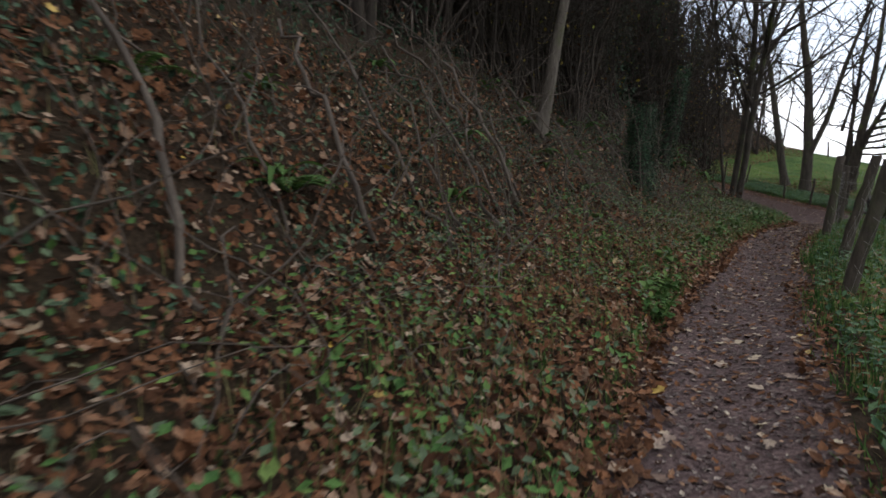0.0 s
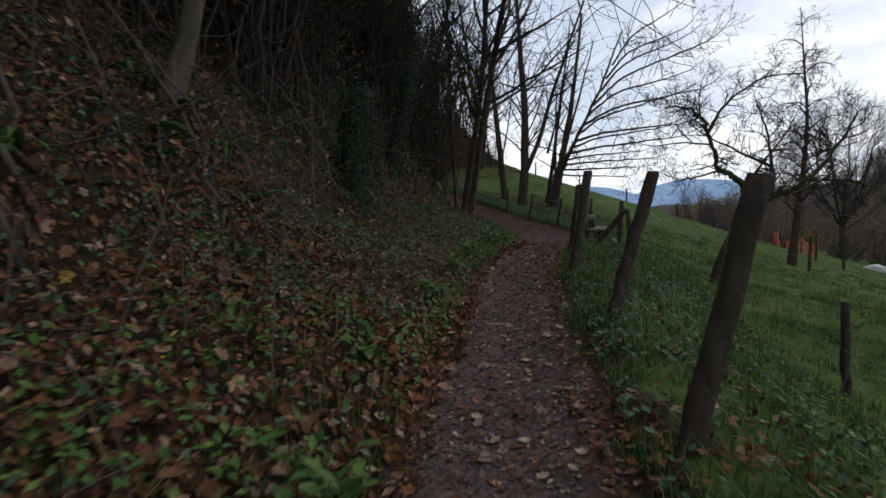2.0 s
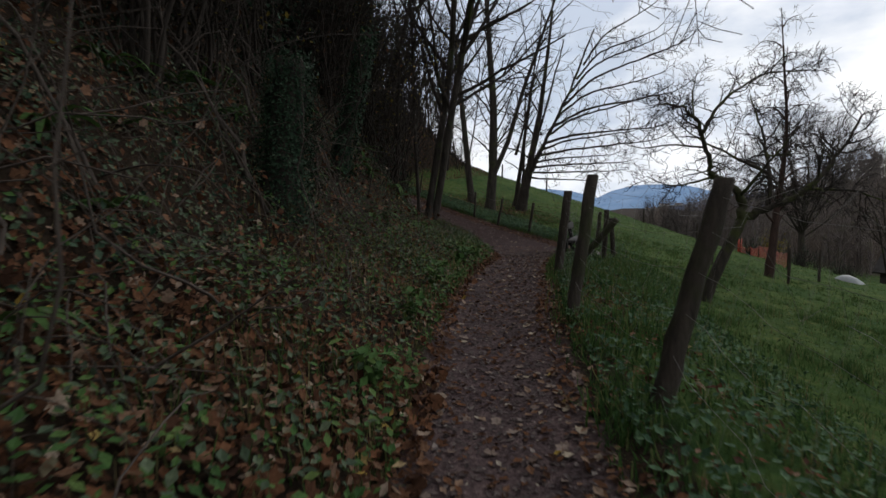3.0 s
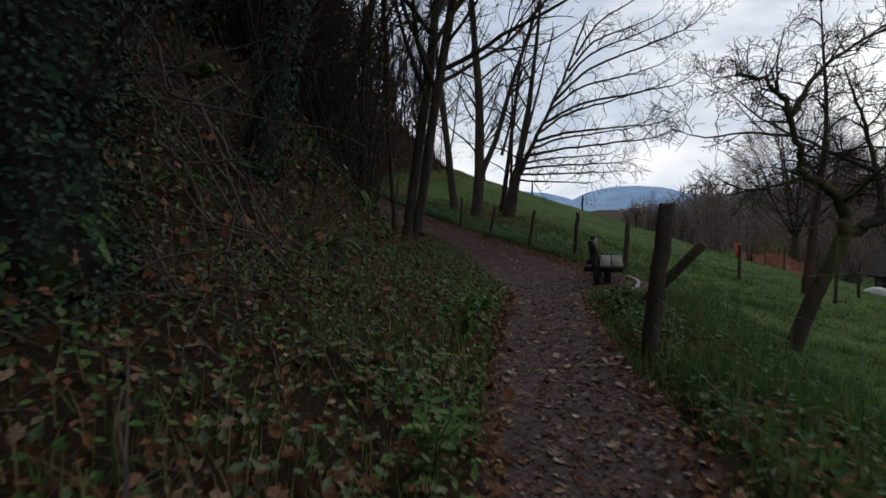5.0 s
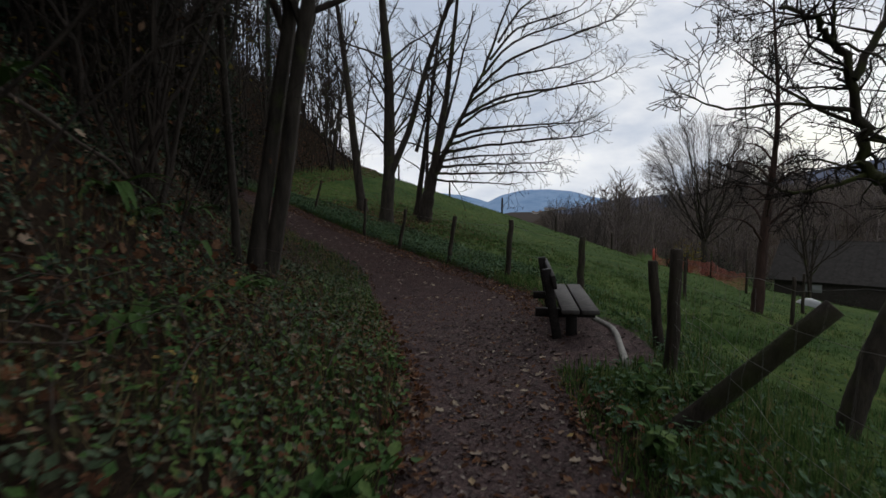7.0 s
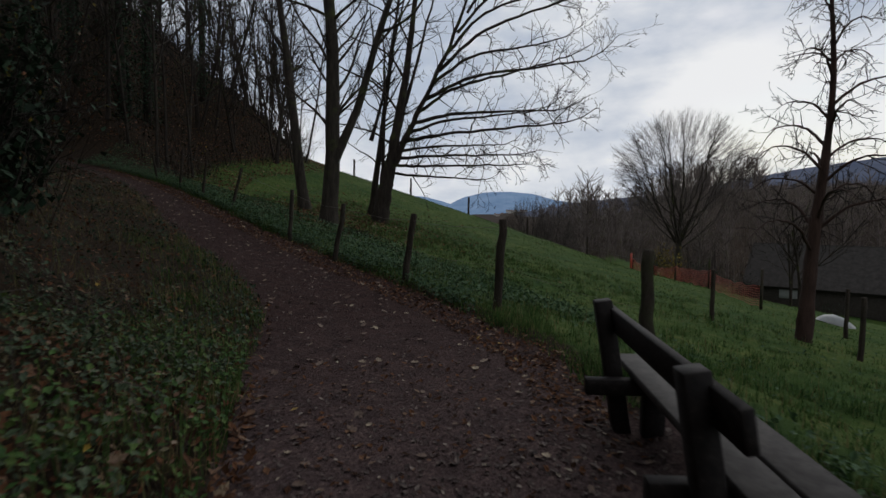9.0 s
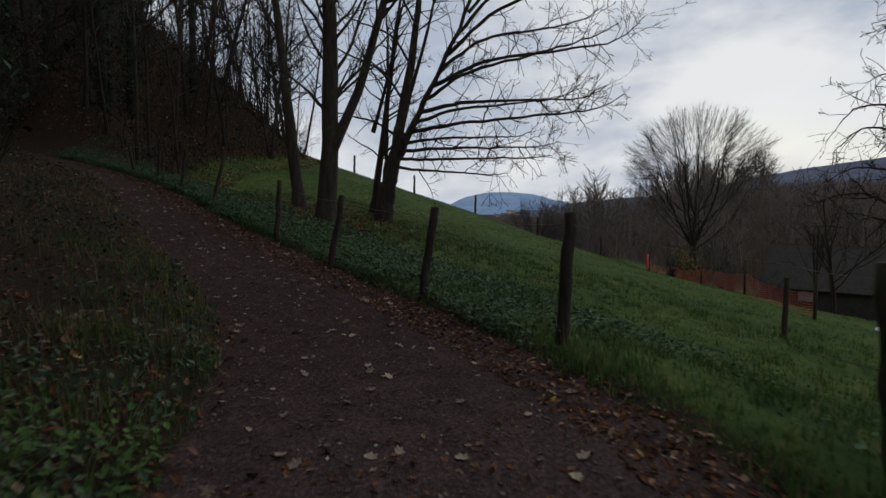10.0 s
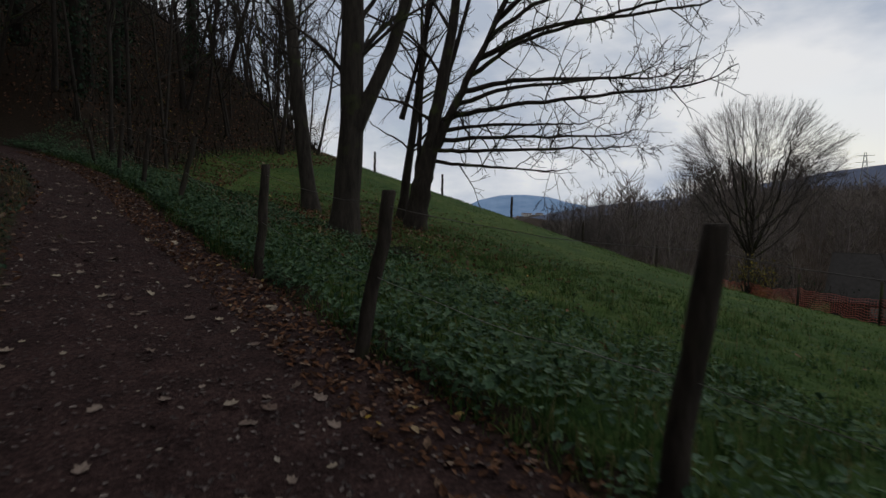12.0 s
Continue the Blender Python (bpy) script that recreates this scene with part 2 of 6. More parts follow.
MAT_PANE = plain("dark_window_glass", (0.03, 0.035, 0.04), 0.15, 0.6, 0.0, 4, 0.1, 0.0)
MAT_SHEET = plain("white_plastic_sheet", (0.20, 0.21, 0.21), 0.5, 0.4, 0.0, 9, 0.12)
MAT_STEEL = plain("grey_lattice_steel", (0.22, 0.23, 0.24), 0.5, 0.4, 0.6, 9, 0.1)
# Bark browns lightened and greyed: haze over the far woods put into the colour.
MAT_WOODS_HAZE = bark_material("far_bare_wood_haze_tint", (0.070, 0.057, 0.052), (0.18, 0.15, 0.135), (0.10, 0.095, 0.06), 0.6, 2.0)


def painted_haze_material(name, low, high, glow):
    """Far hills; haze of kilometres of damp air painted in as colour and emission."""
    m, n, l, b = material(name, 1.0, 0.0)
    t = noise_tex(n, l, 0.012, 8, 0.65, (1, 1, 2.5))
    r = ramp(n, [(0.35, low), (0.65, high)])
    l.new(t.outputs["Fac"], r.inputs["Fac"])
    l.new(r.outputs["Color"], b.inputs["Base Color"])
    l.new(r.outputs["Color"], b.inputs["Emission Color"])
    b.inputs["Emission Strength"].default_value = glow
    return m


# Distance haze is painted in: bluish base colours, and the hills glow.
MAT_MOUNTAIN = painted_haze_material("blue_mountain_painted_haze", (0.085, 0.135, 0.215), (0.125, 0.18, 0.265), 0.75)
MAT_RIDGE = painted_haze_material("wooded_ridge_painted_haze", (0.045, 0.055, 0.085), (0.075, 0.085, 0.115), 0.45)


# ---------------------------------------------------------------- mesh tools
class Bag:
    """Collects vertices and faces for one mesh."""

    def __init__(self):
        self.v, self.q, self.t, self.n = [], [], [], 0

    def add(self, v, q=None, t=None):
        v = np.asarray(v, dtype=np.float32).reshape(-1, 3)
        self.v.append(v)
        if q is not None and len(q):
            self.q.append(np.asarray(q, dtype=np.int32).reshape(-1, 4) + self.n)
        if t is not None and len(t):
            self.t.append(np.asarray(t, dtype=np.int32).reshape(-1, 3) + self.n)
        self.n += len(v)

    def mesh(self, name, mat, smooth=True):
        me = bpy.data.meshes.new(name)
        v = np.concatenate(self.v) if self.v else np.zeros((0, 3), np.float32)
        q = np.concatenate(self.q) if self.q else np.zeros((0, 4), np.int32)
        t = np.concatenate(self.t) if self.t else np.zeros((0, 3), np.int32)
        me.vertices.add(len(v))
        me.vertices.foreach_set("co", v.ravel())
        me.loops.add(q.size + t.size)
        me.loops.foreach_set("vertex_index", np.concatenate([q.ravel(), t.ravel()]))
        me.polygons.add(len(q) + len(t))
        me.polygons.foreach_set("loop_start", np.concatenate([np.arange(len(q)) * 4, q.size + np.arange(len(t)) * 3]).astype(np.int32))
        me.polygons.foreach_set("use_smooth", np.full(len(q) + len(t), smooth))
        me.update(calc_edges=True)
        me.validate()
        me.materials.append(mat)
        return me

    def thing(self, name, mat, label, category, group="", kind="", smooth=True):
        return tagged(new(name, self.mesh(name, mat, smooth)), label, category, group, kind)

    def part(self, name, mat, parent, label="", smooth=True):
        ob = new(name, self.mesh(name, mat, smooth))
        ob.parent = parent
        return tagged(ob, label) if label else ob


def unit(v):
    return v / np.maximum(np.linalg.norm(v, axis=-1, keepdims=True), 1e-9)


def tube(bag, pts, rad, sides=6, cap=False, rough=0.0, rng=None):
    pts, rad = np.asarray(pts, float), np.asarray(rad, float)
    n = len(pts)
    tan = unit(np.gradient(pts, axis=0))
    mean = np.abs(tan.mean(0))
    ref = np.eye(3)[int(np.argmin(mean))]
    u = unit(np.cross(tan, ref))
    w = np.cross(tan, u)
    a = np.arange(sides) * 2 * np.pi / sides
    r = rad[:, None] * np.ones((1, sides))
    if rough and rng is not None:
        r = r * (1 + rough * rng.standard_normal((n, sides)))
    ring = pts[:, None] + r[..., None] * (np.cos(a)[None, :, None] * u[:, None] + np.sin(a)[None, :, None] * w[:, None])
    i = np.arange(n - 1)[:, None] * sides + np.arange(sides)[None]
    j = np.arange(n - 1)[:, None] * sides + (np.arange(sides)[None] + 1) % sides
    q = np.stack([i, j, j + sides, i + sides], -1).reshape(-1, 4)
    v = ring.reshape(-1, 3)
    t = None
    if cap:
        v = np.concatenate([v, pts[:1], pts[-1:]])
        k = np.arange(sides)
        t = np.concatenate([np.stack([np.full(sides, n * sides), (k + 1) % sides, k], -1),
                            np.stack([np.full(sides, n * sides + 1), (n - 1) * sides + k, (n - 1) * sides + (k + 1) % sides], -1)])
    bag.add(v, q, t)


def box(bag, centre, size, turn=None, chamfer=0.006):
    """A sawn timber with broken edges."""
    sx, sy, sz = [s / 2 for s in size]
    c = min(chamfer, sx * 0.4, sy * 0.4, sz * 0.4)
    b = bmesh.new()
    bmesh.ops.create_cube(b, size=1.0)
    bmesh.ops.scale(b, vec=(2 * sx, 2 * sy, 2 * sz), verts=b.verts)
    bmesh.ops.bevel(b, geom=b.edges[:], offset=c, segments=1, affect="EDGES")
    bmesh.ops.triangulate(b, faces=b.faces[:])
    b.verts.ensure_lookup_table()
    v = np.array([x.co[:] for x in b.verts])
    t = np.array([[x.index for x in f.verts] for f in b.faces])
    b.free()
    if turn is not None:
        v = v @ np.array(turn).T
    bag.add(v + np.array(centre), None, t)


def scatter(bag, template, tris, pos, rot, scale):
    """Copies of a small template at many places: rot (N,3,3), scale (N,) or (N,3)."""
    n, m = len(pos), len(template)
    if n == 0:
        return
    scale = np.asarray(scale, float)
    s = scale[:, None, None] if scale.ndim == 1 else scale[:, None, :]
    v = np.einsum("nij,nmj->nmi", rot, template[None] * s) + pos[:, None]
    t = np.asarray(tris)[None] + (np.arange(n) * m)[:, None, None]
    bag.add(v.reshape(-1, 3), None, t.reshape(-1, 3))


def turns(rng, n, tilt=0.4, normal=None):
    """Random turns about the upright with a tilt, laid on a slope's normal."""
    yaw = rng.uniform(0, 2 * np.pi, n)
    t = rng.normal(0, tilt, n)
    cy, sy, ct, st = np.cos(yaw), np.sin(yaw), np.cos(t), np.sin(t)
    z, o = np.zeros(n), np.ones(n)
    rz = np.stack([np.stack([cy, -sy, z], -1), np.stack([sy, cy, z], -1), np.stack([z, z, o], -1)], 1)
    rx = np.stack([np.stack([o, z, z], -1), np.stack([z, ct, -st], -1), np.stack([z, st, ct], -1)], 1)
    r = rz @ rx
    if normal is not None:
        a = unit(np.cross(normal, np.array([0.0, 1.0, 0.0])))
        b = np.cross(normal, a)
        r = np.stack([a, b, normal], -1) @ r
    return r


LEAF_V = np.array([(0, -0.5, 0), (-0.3, -0.15, 0.10), (0.3, -0.15, 0.10), (0, 0.0, 0.0), (-0.22, 0.22, 0.12), (0.22, 0.22, 0.12), (0, 0.55, 0.05)])
LEAF_T = [(0, 3, 1), (0, 2, 3), (1, 3, 4), (2, 5, 3), (3, 6, 4), (3, 5, 6)]
MAPLE_V = np.array([(0, -0.5, 0), (-0.45, -0.25, 0.08), (-0.31, 0.0, 0.03), (-0.44, 0.26, 0.16), (-0.2, 0.3, 0.03), (0, 0.58, 0.12), (0.2, 0.32, 0.03), (0.42, 0.24, 0.12), (0.3, 0.0, 0.03), (0.45, -0.25, 0.1), (0, 0.02, 0.0)])
MAPLE_T = [(10, i + 1, i) for i in range(9)] + [(10, 0, 9)]
DIA_V = np.array([(0, -0.5, 0), (-0.34, 0, 0.08), (0, 0.5, 0), (0.34, 0, 0.08)])
DIA_T = [(0, 2, 1), (0, 3, 2)]
CUP_V = np.array([(0, -0.5, 0.05), (-0.33, 0.02, 0.11), (0, 0.55, 0.08), (0.33, 0.02, 0.11), (0, 0.05, 0)])
CUP_T = [(0, 4, 1), (1, 4, 2), (2, 4, 3), (3, 4, 0)]
BLADE_V = np.array([(-0.5, 0, 0), (0.5, 0, 0), (-0.36, 0.12, 0.55), (0.36, 0.12, 0.55), (0, 0.5, 1.0)])
BLADE_T = [(0, 1, 3), (0, 3, 2), (2, 3, 4)]


# ---------------------------------------------------------------- lie of the land
# path: x, y, height, half width
WAY = np.array([(-2.6, -4.5, 0.12, 0.5), (-0.9, -1.6, 0.20, 0.5), (0.55, 1.1, 0.30, 0.5), (1.74, 3.2, 0.37, 0.46), (2.45, 4.35, 0.42, 0.52), (3.5, 5.9, 0.48, 0.5),
                (4.6, 7.3, 0.58, 0.48), (6.1, 9.2, 0.68, 0.5), (7.5, 10.75, 0.70, 0.55), (8.9, 12.2, 0.68, 0.56), (10.6, 13.85, 0.60, 0.62),
                (12.1, 15.4, 0.52, 1.0), (13.7, 17.2, 0.48, 1.35), (15.0, 19.6, 0.60, 1.12), (15.55, 21.8, 0.85, 1.0), (15.95, 24.0, 1.14, 0.95),
                (16.5, 27.5, 1.72, 0.82), (17.1, 30.6, 2.22, 0.72), (17.3, 34.5, 2.9, 0.7), (16.4, 39.0, 3.7, 0.7), (13.5, 45.0, 4.8, 0.7)])


def smooth_way(n=12):
    p = np.concatenate([[2 * WAY[0] - WAY[1]], WAY, [2 * WAY[-1] - WAY[-2]]])
    out = []
    for i in range(1, len(p) - 2):
        for k in range(n):
            t = k / n
            a, b, c, d = p[i - 1:i + 3]
            out.append(0.5 * (2 * b + (c - a) * t + (2 * a - 5 * b + 4 * c - d) * t * t + (3 * b - a - 3 * c + d) * t ** 3))
    return np.array(out + [WAY[-1]])


LINE = smooth_way()
LINE_S = np.concatenate([[0], np.cumsum(np.hypot(*np.diff(LINE[:, :2], axis=0).T))])
LINE_T = unit(np.gradient(LINE[:, :2], axis=0))


def sstep(a, b, x):
    t = np.clip((x - a) / (b - a), 0, 1)
    return t * t * (3 - 2 * t)


def way_coords(x, y):
    """Distance along the path, signed distance to its right, the path's height and half width there."""
    x, y = np.asarray(x, float).ravel(), np.asarray(y, float).ravel()
    s, d, z, h = (np.empty(len(x)) for _ in range(4))
    for i in range(0, len(x), 20000):
        X, Y = x[i:i + 20000, None] - LINE[None, :, 0], y[i:i + 20000, None] - LINE[None, :, 1]
        k = np.argmin(X * X + Y * Y, 1)
        r = np.arange(len(k))
        dx, dy = X[r, k], Y[r, k]
        along = np.clip(dx * LINE_T[k, 0] + dy * LINE_T[k, 1], -0.4, 0.4)
        s[i:i + 20000] = LINE_S[k] + along
        side = np.sign(dx * LINE_T[k, 1] - dy * LINE_T[k, 0])
        d[i:i + 20000] = side * np.hypot(dx, dy)
        z[i:i + 20000] = np.interp(s[i:i + 20000], LINE_S, LINE[:, 2])
        h[i:i + 20000] = np.interp(s[i:i + 20000], LINE_S, LINE[:, 3])
    return s, d, z, h


def bumps(x, y, f):
    return (np.sin(x * f + 1.3 * np.sin(y * f * 0.7)) + np.sin(y * f * 1.13 + 1.7 * np.sin(x * f * 0.6 + 2)) + np.sin((x + y) * f * 1.9 + 0.5)) / 3


def wood_edge(q):
    """Where the wood begins above the meadow, along the slope."""
    return -17.0 - 0.30 * np.clip(q - 36, 0, 8) + 0.25 * np.clip(q - 44, 0, 8) - 0.45 * np.maximum(0, q - 52)


def open_slope(x, y):
    """The meadow, its crest, the valley and the far side, without the path."""
    q, w = 0.817 * x + 0.577 * y, 0.577 * x - 0.817 * y
    z = -0.85 - 0.20 * w
    z = z + sstep(38, 55, q) * (-0.25 - 0.135 * w)
    wood = wood_edge(q)
    z = z + 0.46 * sstep(0, 5, wood - w) * np.maximum(0, wood - w)
    z = np.where(z < -3.5, -3.5 + 4.5 * np.tanh((z + 3.5) / 4.5), z)
    crest = sstep(9, 1, w)
    over = np.maximum(0, q - 55.5)
    z = z - crest * np.minimum(0.012 * over ** 2, 2.0 + 0.32 * over) * sstep(2, -4, wood - w)
    r, az = np.hypot(x - 13, y - 17), np.degrees(np.arctan2(x - 13, y - 17))
    far = sstep(58, 80, r) * sstep(46, 52, az)
    z = z * (1 - far) + far * np.maximum(z, -7.0 - 12 * sstep(90, 260, r) * sstep(76, 62, az))
    rise = np.clip(r - 66, 0, 74) * 0.185 * sstep(62, 74, az) * sstep(165, 140, az)
    z = z + rise * far
    return np.clip(z, -32, 40)


def height(x, y):
    shape = np.shape(x)
    x, y = np.asarray(x, float).ravel(), np.asarray(y, float).ravel()
    s, d, zc, hw = way_coords(x, y)
    near = np.abs(d) < 60
    m = open_slope(x, y)
    # right of the path: a level shoulder, then the slope
    e = np.maximum(0, d - hw)
    right = zc + (m - zc) * sstep(0.2, 3.6, e) + 0.035 * sstep(0.0, 0.25, e) * sstep(1.4, 0.5, e)
    # left: a low foot, a steep bank, then the wooded hillside
    e = np.maximum(0, -d - hw)
    k = 1 - 0.55 * sstep(25.5, 31, s)
    foot = 0.40 * np.minimum(e, 1.6) + 0.04 * sstep(0, 0.3, e)
    steep = 1.25 * np.clip(e - 1.6, 0, 2.0) * sstep(1.3, 2.2, e)
    hill = 0.62 * np.maximum(0, e - 3.4)
    left = zc + k * (foot + steep) + np.minimum(hill, 16) * (0.75 + 0.25 * k) + sstep(0.3, 1.5, e) * 0.10 * bumps(x, y, 1.9) * k
    z = np.where(d < 0, left, right)
    z = np.where(near, z, m)
    z = z + 0.05 * bumps(x, y, 1.7) * sstep(0.8, 2.5, d - hw)
    z = z + 0.02 * bumps(x, y, 5.1) * sstep(0.0, 0.4, np.abs(d) - hw) + 0.008 * bumps(x, y, 9.0)
    # a shallow worn hollow along the path
    z = z - 0.03 * sstep(1.0, 0.0, np.abs(d) / np.maximum(hw, 0.1))
    return z.reshape(shape)


def normal_at(x, y, h=0.12):
    gx = (height(x + h, y) - height(x - h, y)) / (2 * h)
    gy = (height(x, y + h) - height(x, y - h)) / (2 * h)
    return unit(np.stack([-gx, -gy, np.ones_like(gx)], -1))


def on_way(s, d):
    """Places at a distance along the path and to its right."""
    x = np.interp(s, LINE_S, LINE[:, 0]) + d * np.interp(s, LINE_S, LINE_T[:, 1])
    y = np.interp(s, LINE_S, LINE[:, 1]) - d * np.interp(s, LINE_S, LINE_T[:, 0])
    return x, y


def z_at(x, y):
    return float(height(np.array([x]), np.array([y]))[0])


def spaced(near_a, near_b, step, far_a, far_b, grow=1.22):
    mid = list(np.arange(near_a, near_b + 1e-6, step))
    lo, hi, a, b = [], [], near_a, near_b
    g = step
    while a > far_a:
        g *= grow
        a -= g
        lo.append(a)
    g = step
    while b < far_b:
        g = min(g * grow, 260)
        b += g
        hi.append(b)
    return np.array(lo[::-1] + mid + hi)


def bench_earth(x, y):
    """The bare earth round the bench, 1 inside."""
    bx, by = x - 12.75, y - 14.55
    return sstep(1.75, 1.35, np.hypot(bx * 0.765 + by * 0.644, (bx * 0.644 - by * 0.765) * 1.75))


def build_ground():
    gx, gy = spaced(-6, 28, 0.22, -900, 3200, 1.09), spaced(-3, 38, 0.22, -900, 3200, 1.09)
    X, Y = np.meshgrid(gx, gy)
    Z = height(X, Y)
    nx, ny = len(gx), len(gy)
    i = np.arange(ny - 1)[:, None] * nx + np.arange(nx - 1)[None]
    bag = Bag()
    bag.add(np.stack([X, Y, Z], -1), np.stack([i, i + 1, i + nx + 1, i + nx], -1))
    ob = bag.thing("ground", MAT_GROUND, "damp earth path, leaf-littered bank and green sloping meadow", "ground", kind="structure")
    s, d, zc, hw = way_coords(X, Y)
    ad = np.abs(d)
    # trodden earth, wider round the bench
    red = sstep(0.16, -0.12, ad - hw)
    red = np.maximum(red, bench_earth(X.ravel(), Y.ravel()))
    w = 0.577 * X.ravel() - 0.817 * Y.ravel()
    qq = 0.817 * X.ravel() + 0.577 * Y.ravel()
    r = np.hypot(X.ravel() - 13, Y.ravel() - 17)
    green = np.where(d > 0, sstep(0.1, 0.5, d - hw), sstep(0.9, 0.1, -d - hw) * 0.36) * sstep(3, 0, wood_edge(qq) - w) * sstep(75, 58, r)
    green = np.where(ad > 60, sstep(3, 0, wood_edge(qq) - w) * sstep(75, 58, r), green)
    col = ob.data.color_attributes.new("zone", "FLOAT_COLOR", "POINT")
    data = np.stack([red, green, sstep(24, 31, s), np.ones_like(red)], -1).astype(np.float32)
    col.data.foreach_set("color", data.ravel())
    return ob


build_ground()


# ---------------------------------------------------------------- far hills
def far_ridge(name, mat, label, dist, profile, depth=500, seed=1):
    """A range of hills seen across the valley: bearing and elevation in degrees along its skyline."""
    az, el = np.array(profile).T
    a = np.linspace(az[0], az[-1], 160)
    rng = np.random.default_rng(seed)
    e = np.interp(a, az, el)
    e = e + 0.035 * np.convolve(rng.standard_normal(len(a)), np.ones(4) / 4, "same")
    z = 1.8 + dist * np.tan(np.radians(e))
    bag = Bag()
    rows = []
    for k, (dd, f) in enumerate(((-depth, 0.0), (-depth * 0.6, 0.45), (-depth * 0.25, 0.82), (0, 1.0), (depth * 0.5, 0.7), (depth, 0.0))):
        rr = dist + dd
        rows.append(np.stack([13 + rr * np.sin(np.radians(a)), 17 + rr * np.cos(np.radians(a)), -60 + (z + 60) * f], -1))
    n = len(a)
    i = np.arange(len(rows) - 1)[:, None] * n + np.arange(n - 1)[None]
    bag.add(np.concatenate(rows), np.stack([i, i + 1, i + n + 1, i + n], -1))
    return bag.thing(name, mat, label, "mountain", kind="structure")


far_ridge("backdrop_mountain", MAT_MOUNTAIN, "long blue mountain across the valley with painted haze", 2500,
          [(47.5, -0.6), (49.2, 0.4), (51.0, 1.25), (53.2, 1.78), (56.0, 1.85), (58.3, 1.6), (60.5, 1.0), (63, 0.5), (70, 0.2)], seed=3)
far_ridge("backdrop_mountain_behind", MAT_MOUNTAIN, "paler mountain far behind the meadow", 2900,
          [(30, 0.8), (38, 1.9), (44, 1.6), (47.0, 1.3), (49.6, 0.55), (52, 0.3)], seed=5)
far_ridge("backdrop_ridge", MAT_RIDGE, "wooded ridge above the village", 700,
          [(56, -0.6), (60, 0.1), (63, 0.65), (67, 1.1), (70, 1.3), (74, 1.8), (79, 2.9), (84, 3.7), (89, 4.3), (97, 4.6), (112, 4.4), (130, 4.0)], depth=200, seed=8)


# ---------------------------------------------------------------- trees
def limb(wood, twig, rng, p, d, length, r0, r1, level, cfg, max_level):
    """One branch and all that grows from it."""
    lv = min(level, 3)
    n = int(np.clip(length / cfg["seg"][lv], 2 if level > 2 else 3, 16))
    step = length / n
    pts, dirs = [np.array(p, float)], []
    d = unit(np.array(d, float))
    lift, wander = cfg["lift"][lv], cfg["wander"][lv]
    for _ in range(n):
        d = unit(d + rng.normal(0, wander, 3) + np.array([0, 0, lift]))
        dirs.append(d)
        pts.append(pts[-1] + d * step)
    pts = np.array(pts)
    rad = np.linspace(r0, r1, n + 1)
    if level == 0 and cfg.get("flare", 0):
        rad[0] *= 1 + cfg["flare"]
    sides = 11 if r0 > 0.1 else 7 if r0 > 0.04 else 5 if r0 > 0.015 else 3
    tube(wood if r0 > 0.018 else twig, pts, rad, sides, rough=0.05 if r0 > 0.04 else 0, rng=rng)
    if level >= max_level:
        return pts
    count = int(rng.poisson(length * cfg["many"][lv]) + cfg.get("least", [0] * 9)[level])
    for k in range(count):
        t = rng.uniform(cfg["from"][lv], 1.0)
        i = min(int(t * n), n - 1)
        f = t * n - i
        at = pts[i] * (1 - f) + pts[i + 1] * f
        side = unit(np.cross(dirs[i], rng.standard_normal(3)))
        if cfg["flat"][lv]:
            side = unit(side * np.array([1, 1, 1 - cfg["flat"][lv]]))
        a = rng.uniform(*cfg["angle"][lv])
        nd = dirs[i] * math.cos(a) + side * math.sin(a)
        here = rad[i] * (1 - f) + rad[i + 1] * f
        ln = length * cfg["ratio"][lv] * (1.15 - 0.75 * t) * rng.uniform(0.6, 1.25)
        if ln < 0.08:
            continue
        cr = max(min(here * 0.62, cfg["thin"][lv] * math.sqrt(max(ln, 0.05))), cfg["tip"])
        limb(wood, twig, rng, at, nd, ln, cr, max(cr * 0.35, cfg["tip"]), level + 1, cfg, max_level)
    return pts


FOREST = dict(seg=[0.8, 0.4, 0.3, 0.25], lift=[0.03, 0.05, 0.03, 0.0], wander=[0.035, 0.10, 0.14, 0.16], many=[2.2, 2.4, 2.6, 2.6], angle=[(0.5, 1.1), (0.5, 1.0), (0.5, 1.1), (0.5, 1.1)],
              ratio=[0.26, 0.42, 0.5, 0.5], thin=[0.028, 0.016, 0.010, 0.008], flat=[0, 0, 0, 0], tip=0.004, flare=0.35, **{"from": [0.22, 0.2, 0.2, 0.2]})
FIELD = dict(FOREST, many=[2.6, 3.0, 3.0, 2.6], wander=[0.035, 0.13, 0.18, 0.2], lift=[0.03, 0.06, 0.03, 0.0])
ORCHARD = dict(FOREST, seg=[0.3, 0.22, 0.18, 0.14], wander=[0.06, 0.15, 0.19, 0.2], many=[1.5, 4.0, 5.6, 5.6], ratio=[0.5, 0.46, 0.5, 0.5], lift=[0.02, 0.035, 0.05, 0.06], angle=[(0.6, 1.3), (0.6, 1.2), (0.6, 1.3), (0.6, 1.3)], thin=[0.05, 0.028, 0.014, 0.009])
VALLEY = dict(FOREST, many=[0.9, 2.0, 2.2, 1.6], lift=[0.02, 0.10, 0.08, 0.05], ratio=[0.62, 0.5, 0.5, 0.5], thin=[0.036, 0.020, 0.014, 0.012], tip=0.009, seg=[1.5, 1.2, 0.8, 0.7], angle=[(0.4, 0.9), (0.3, 0.8), (0.3, 0.8), (0.3, 0.8)])
VALLEY["from"] = [0.3, 0.2, 0.2, 0.2]


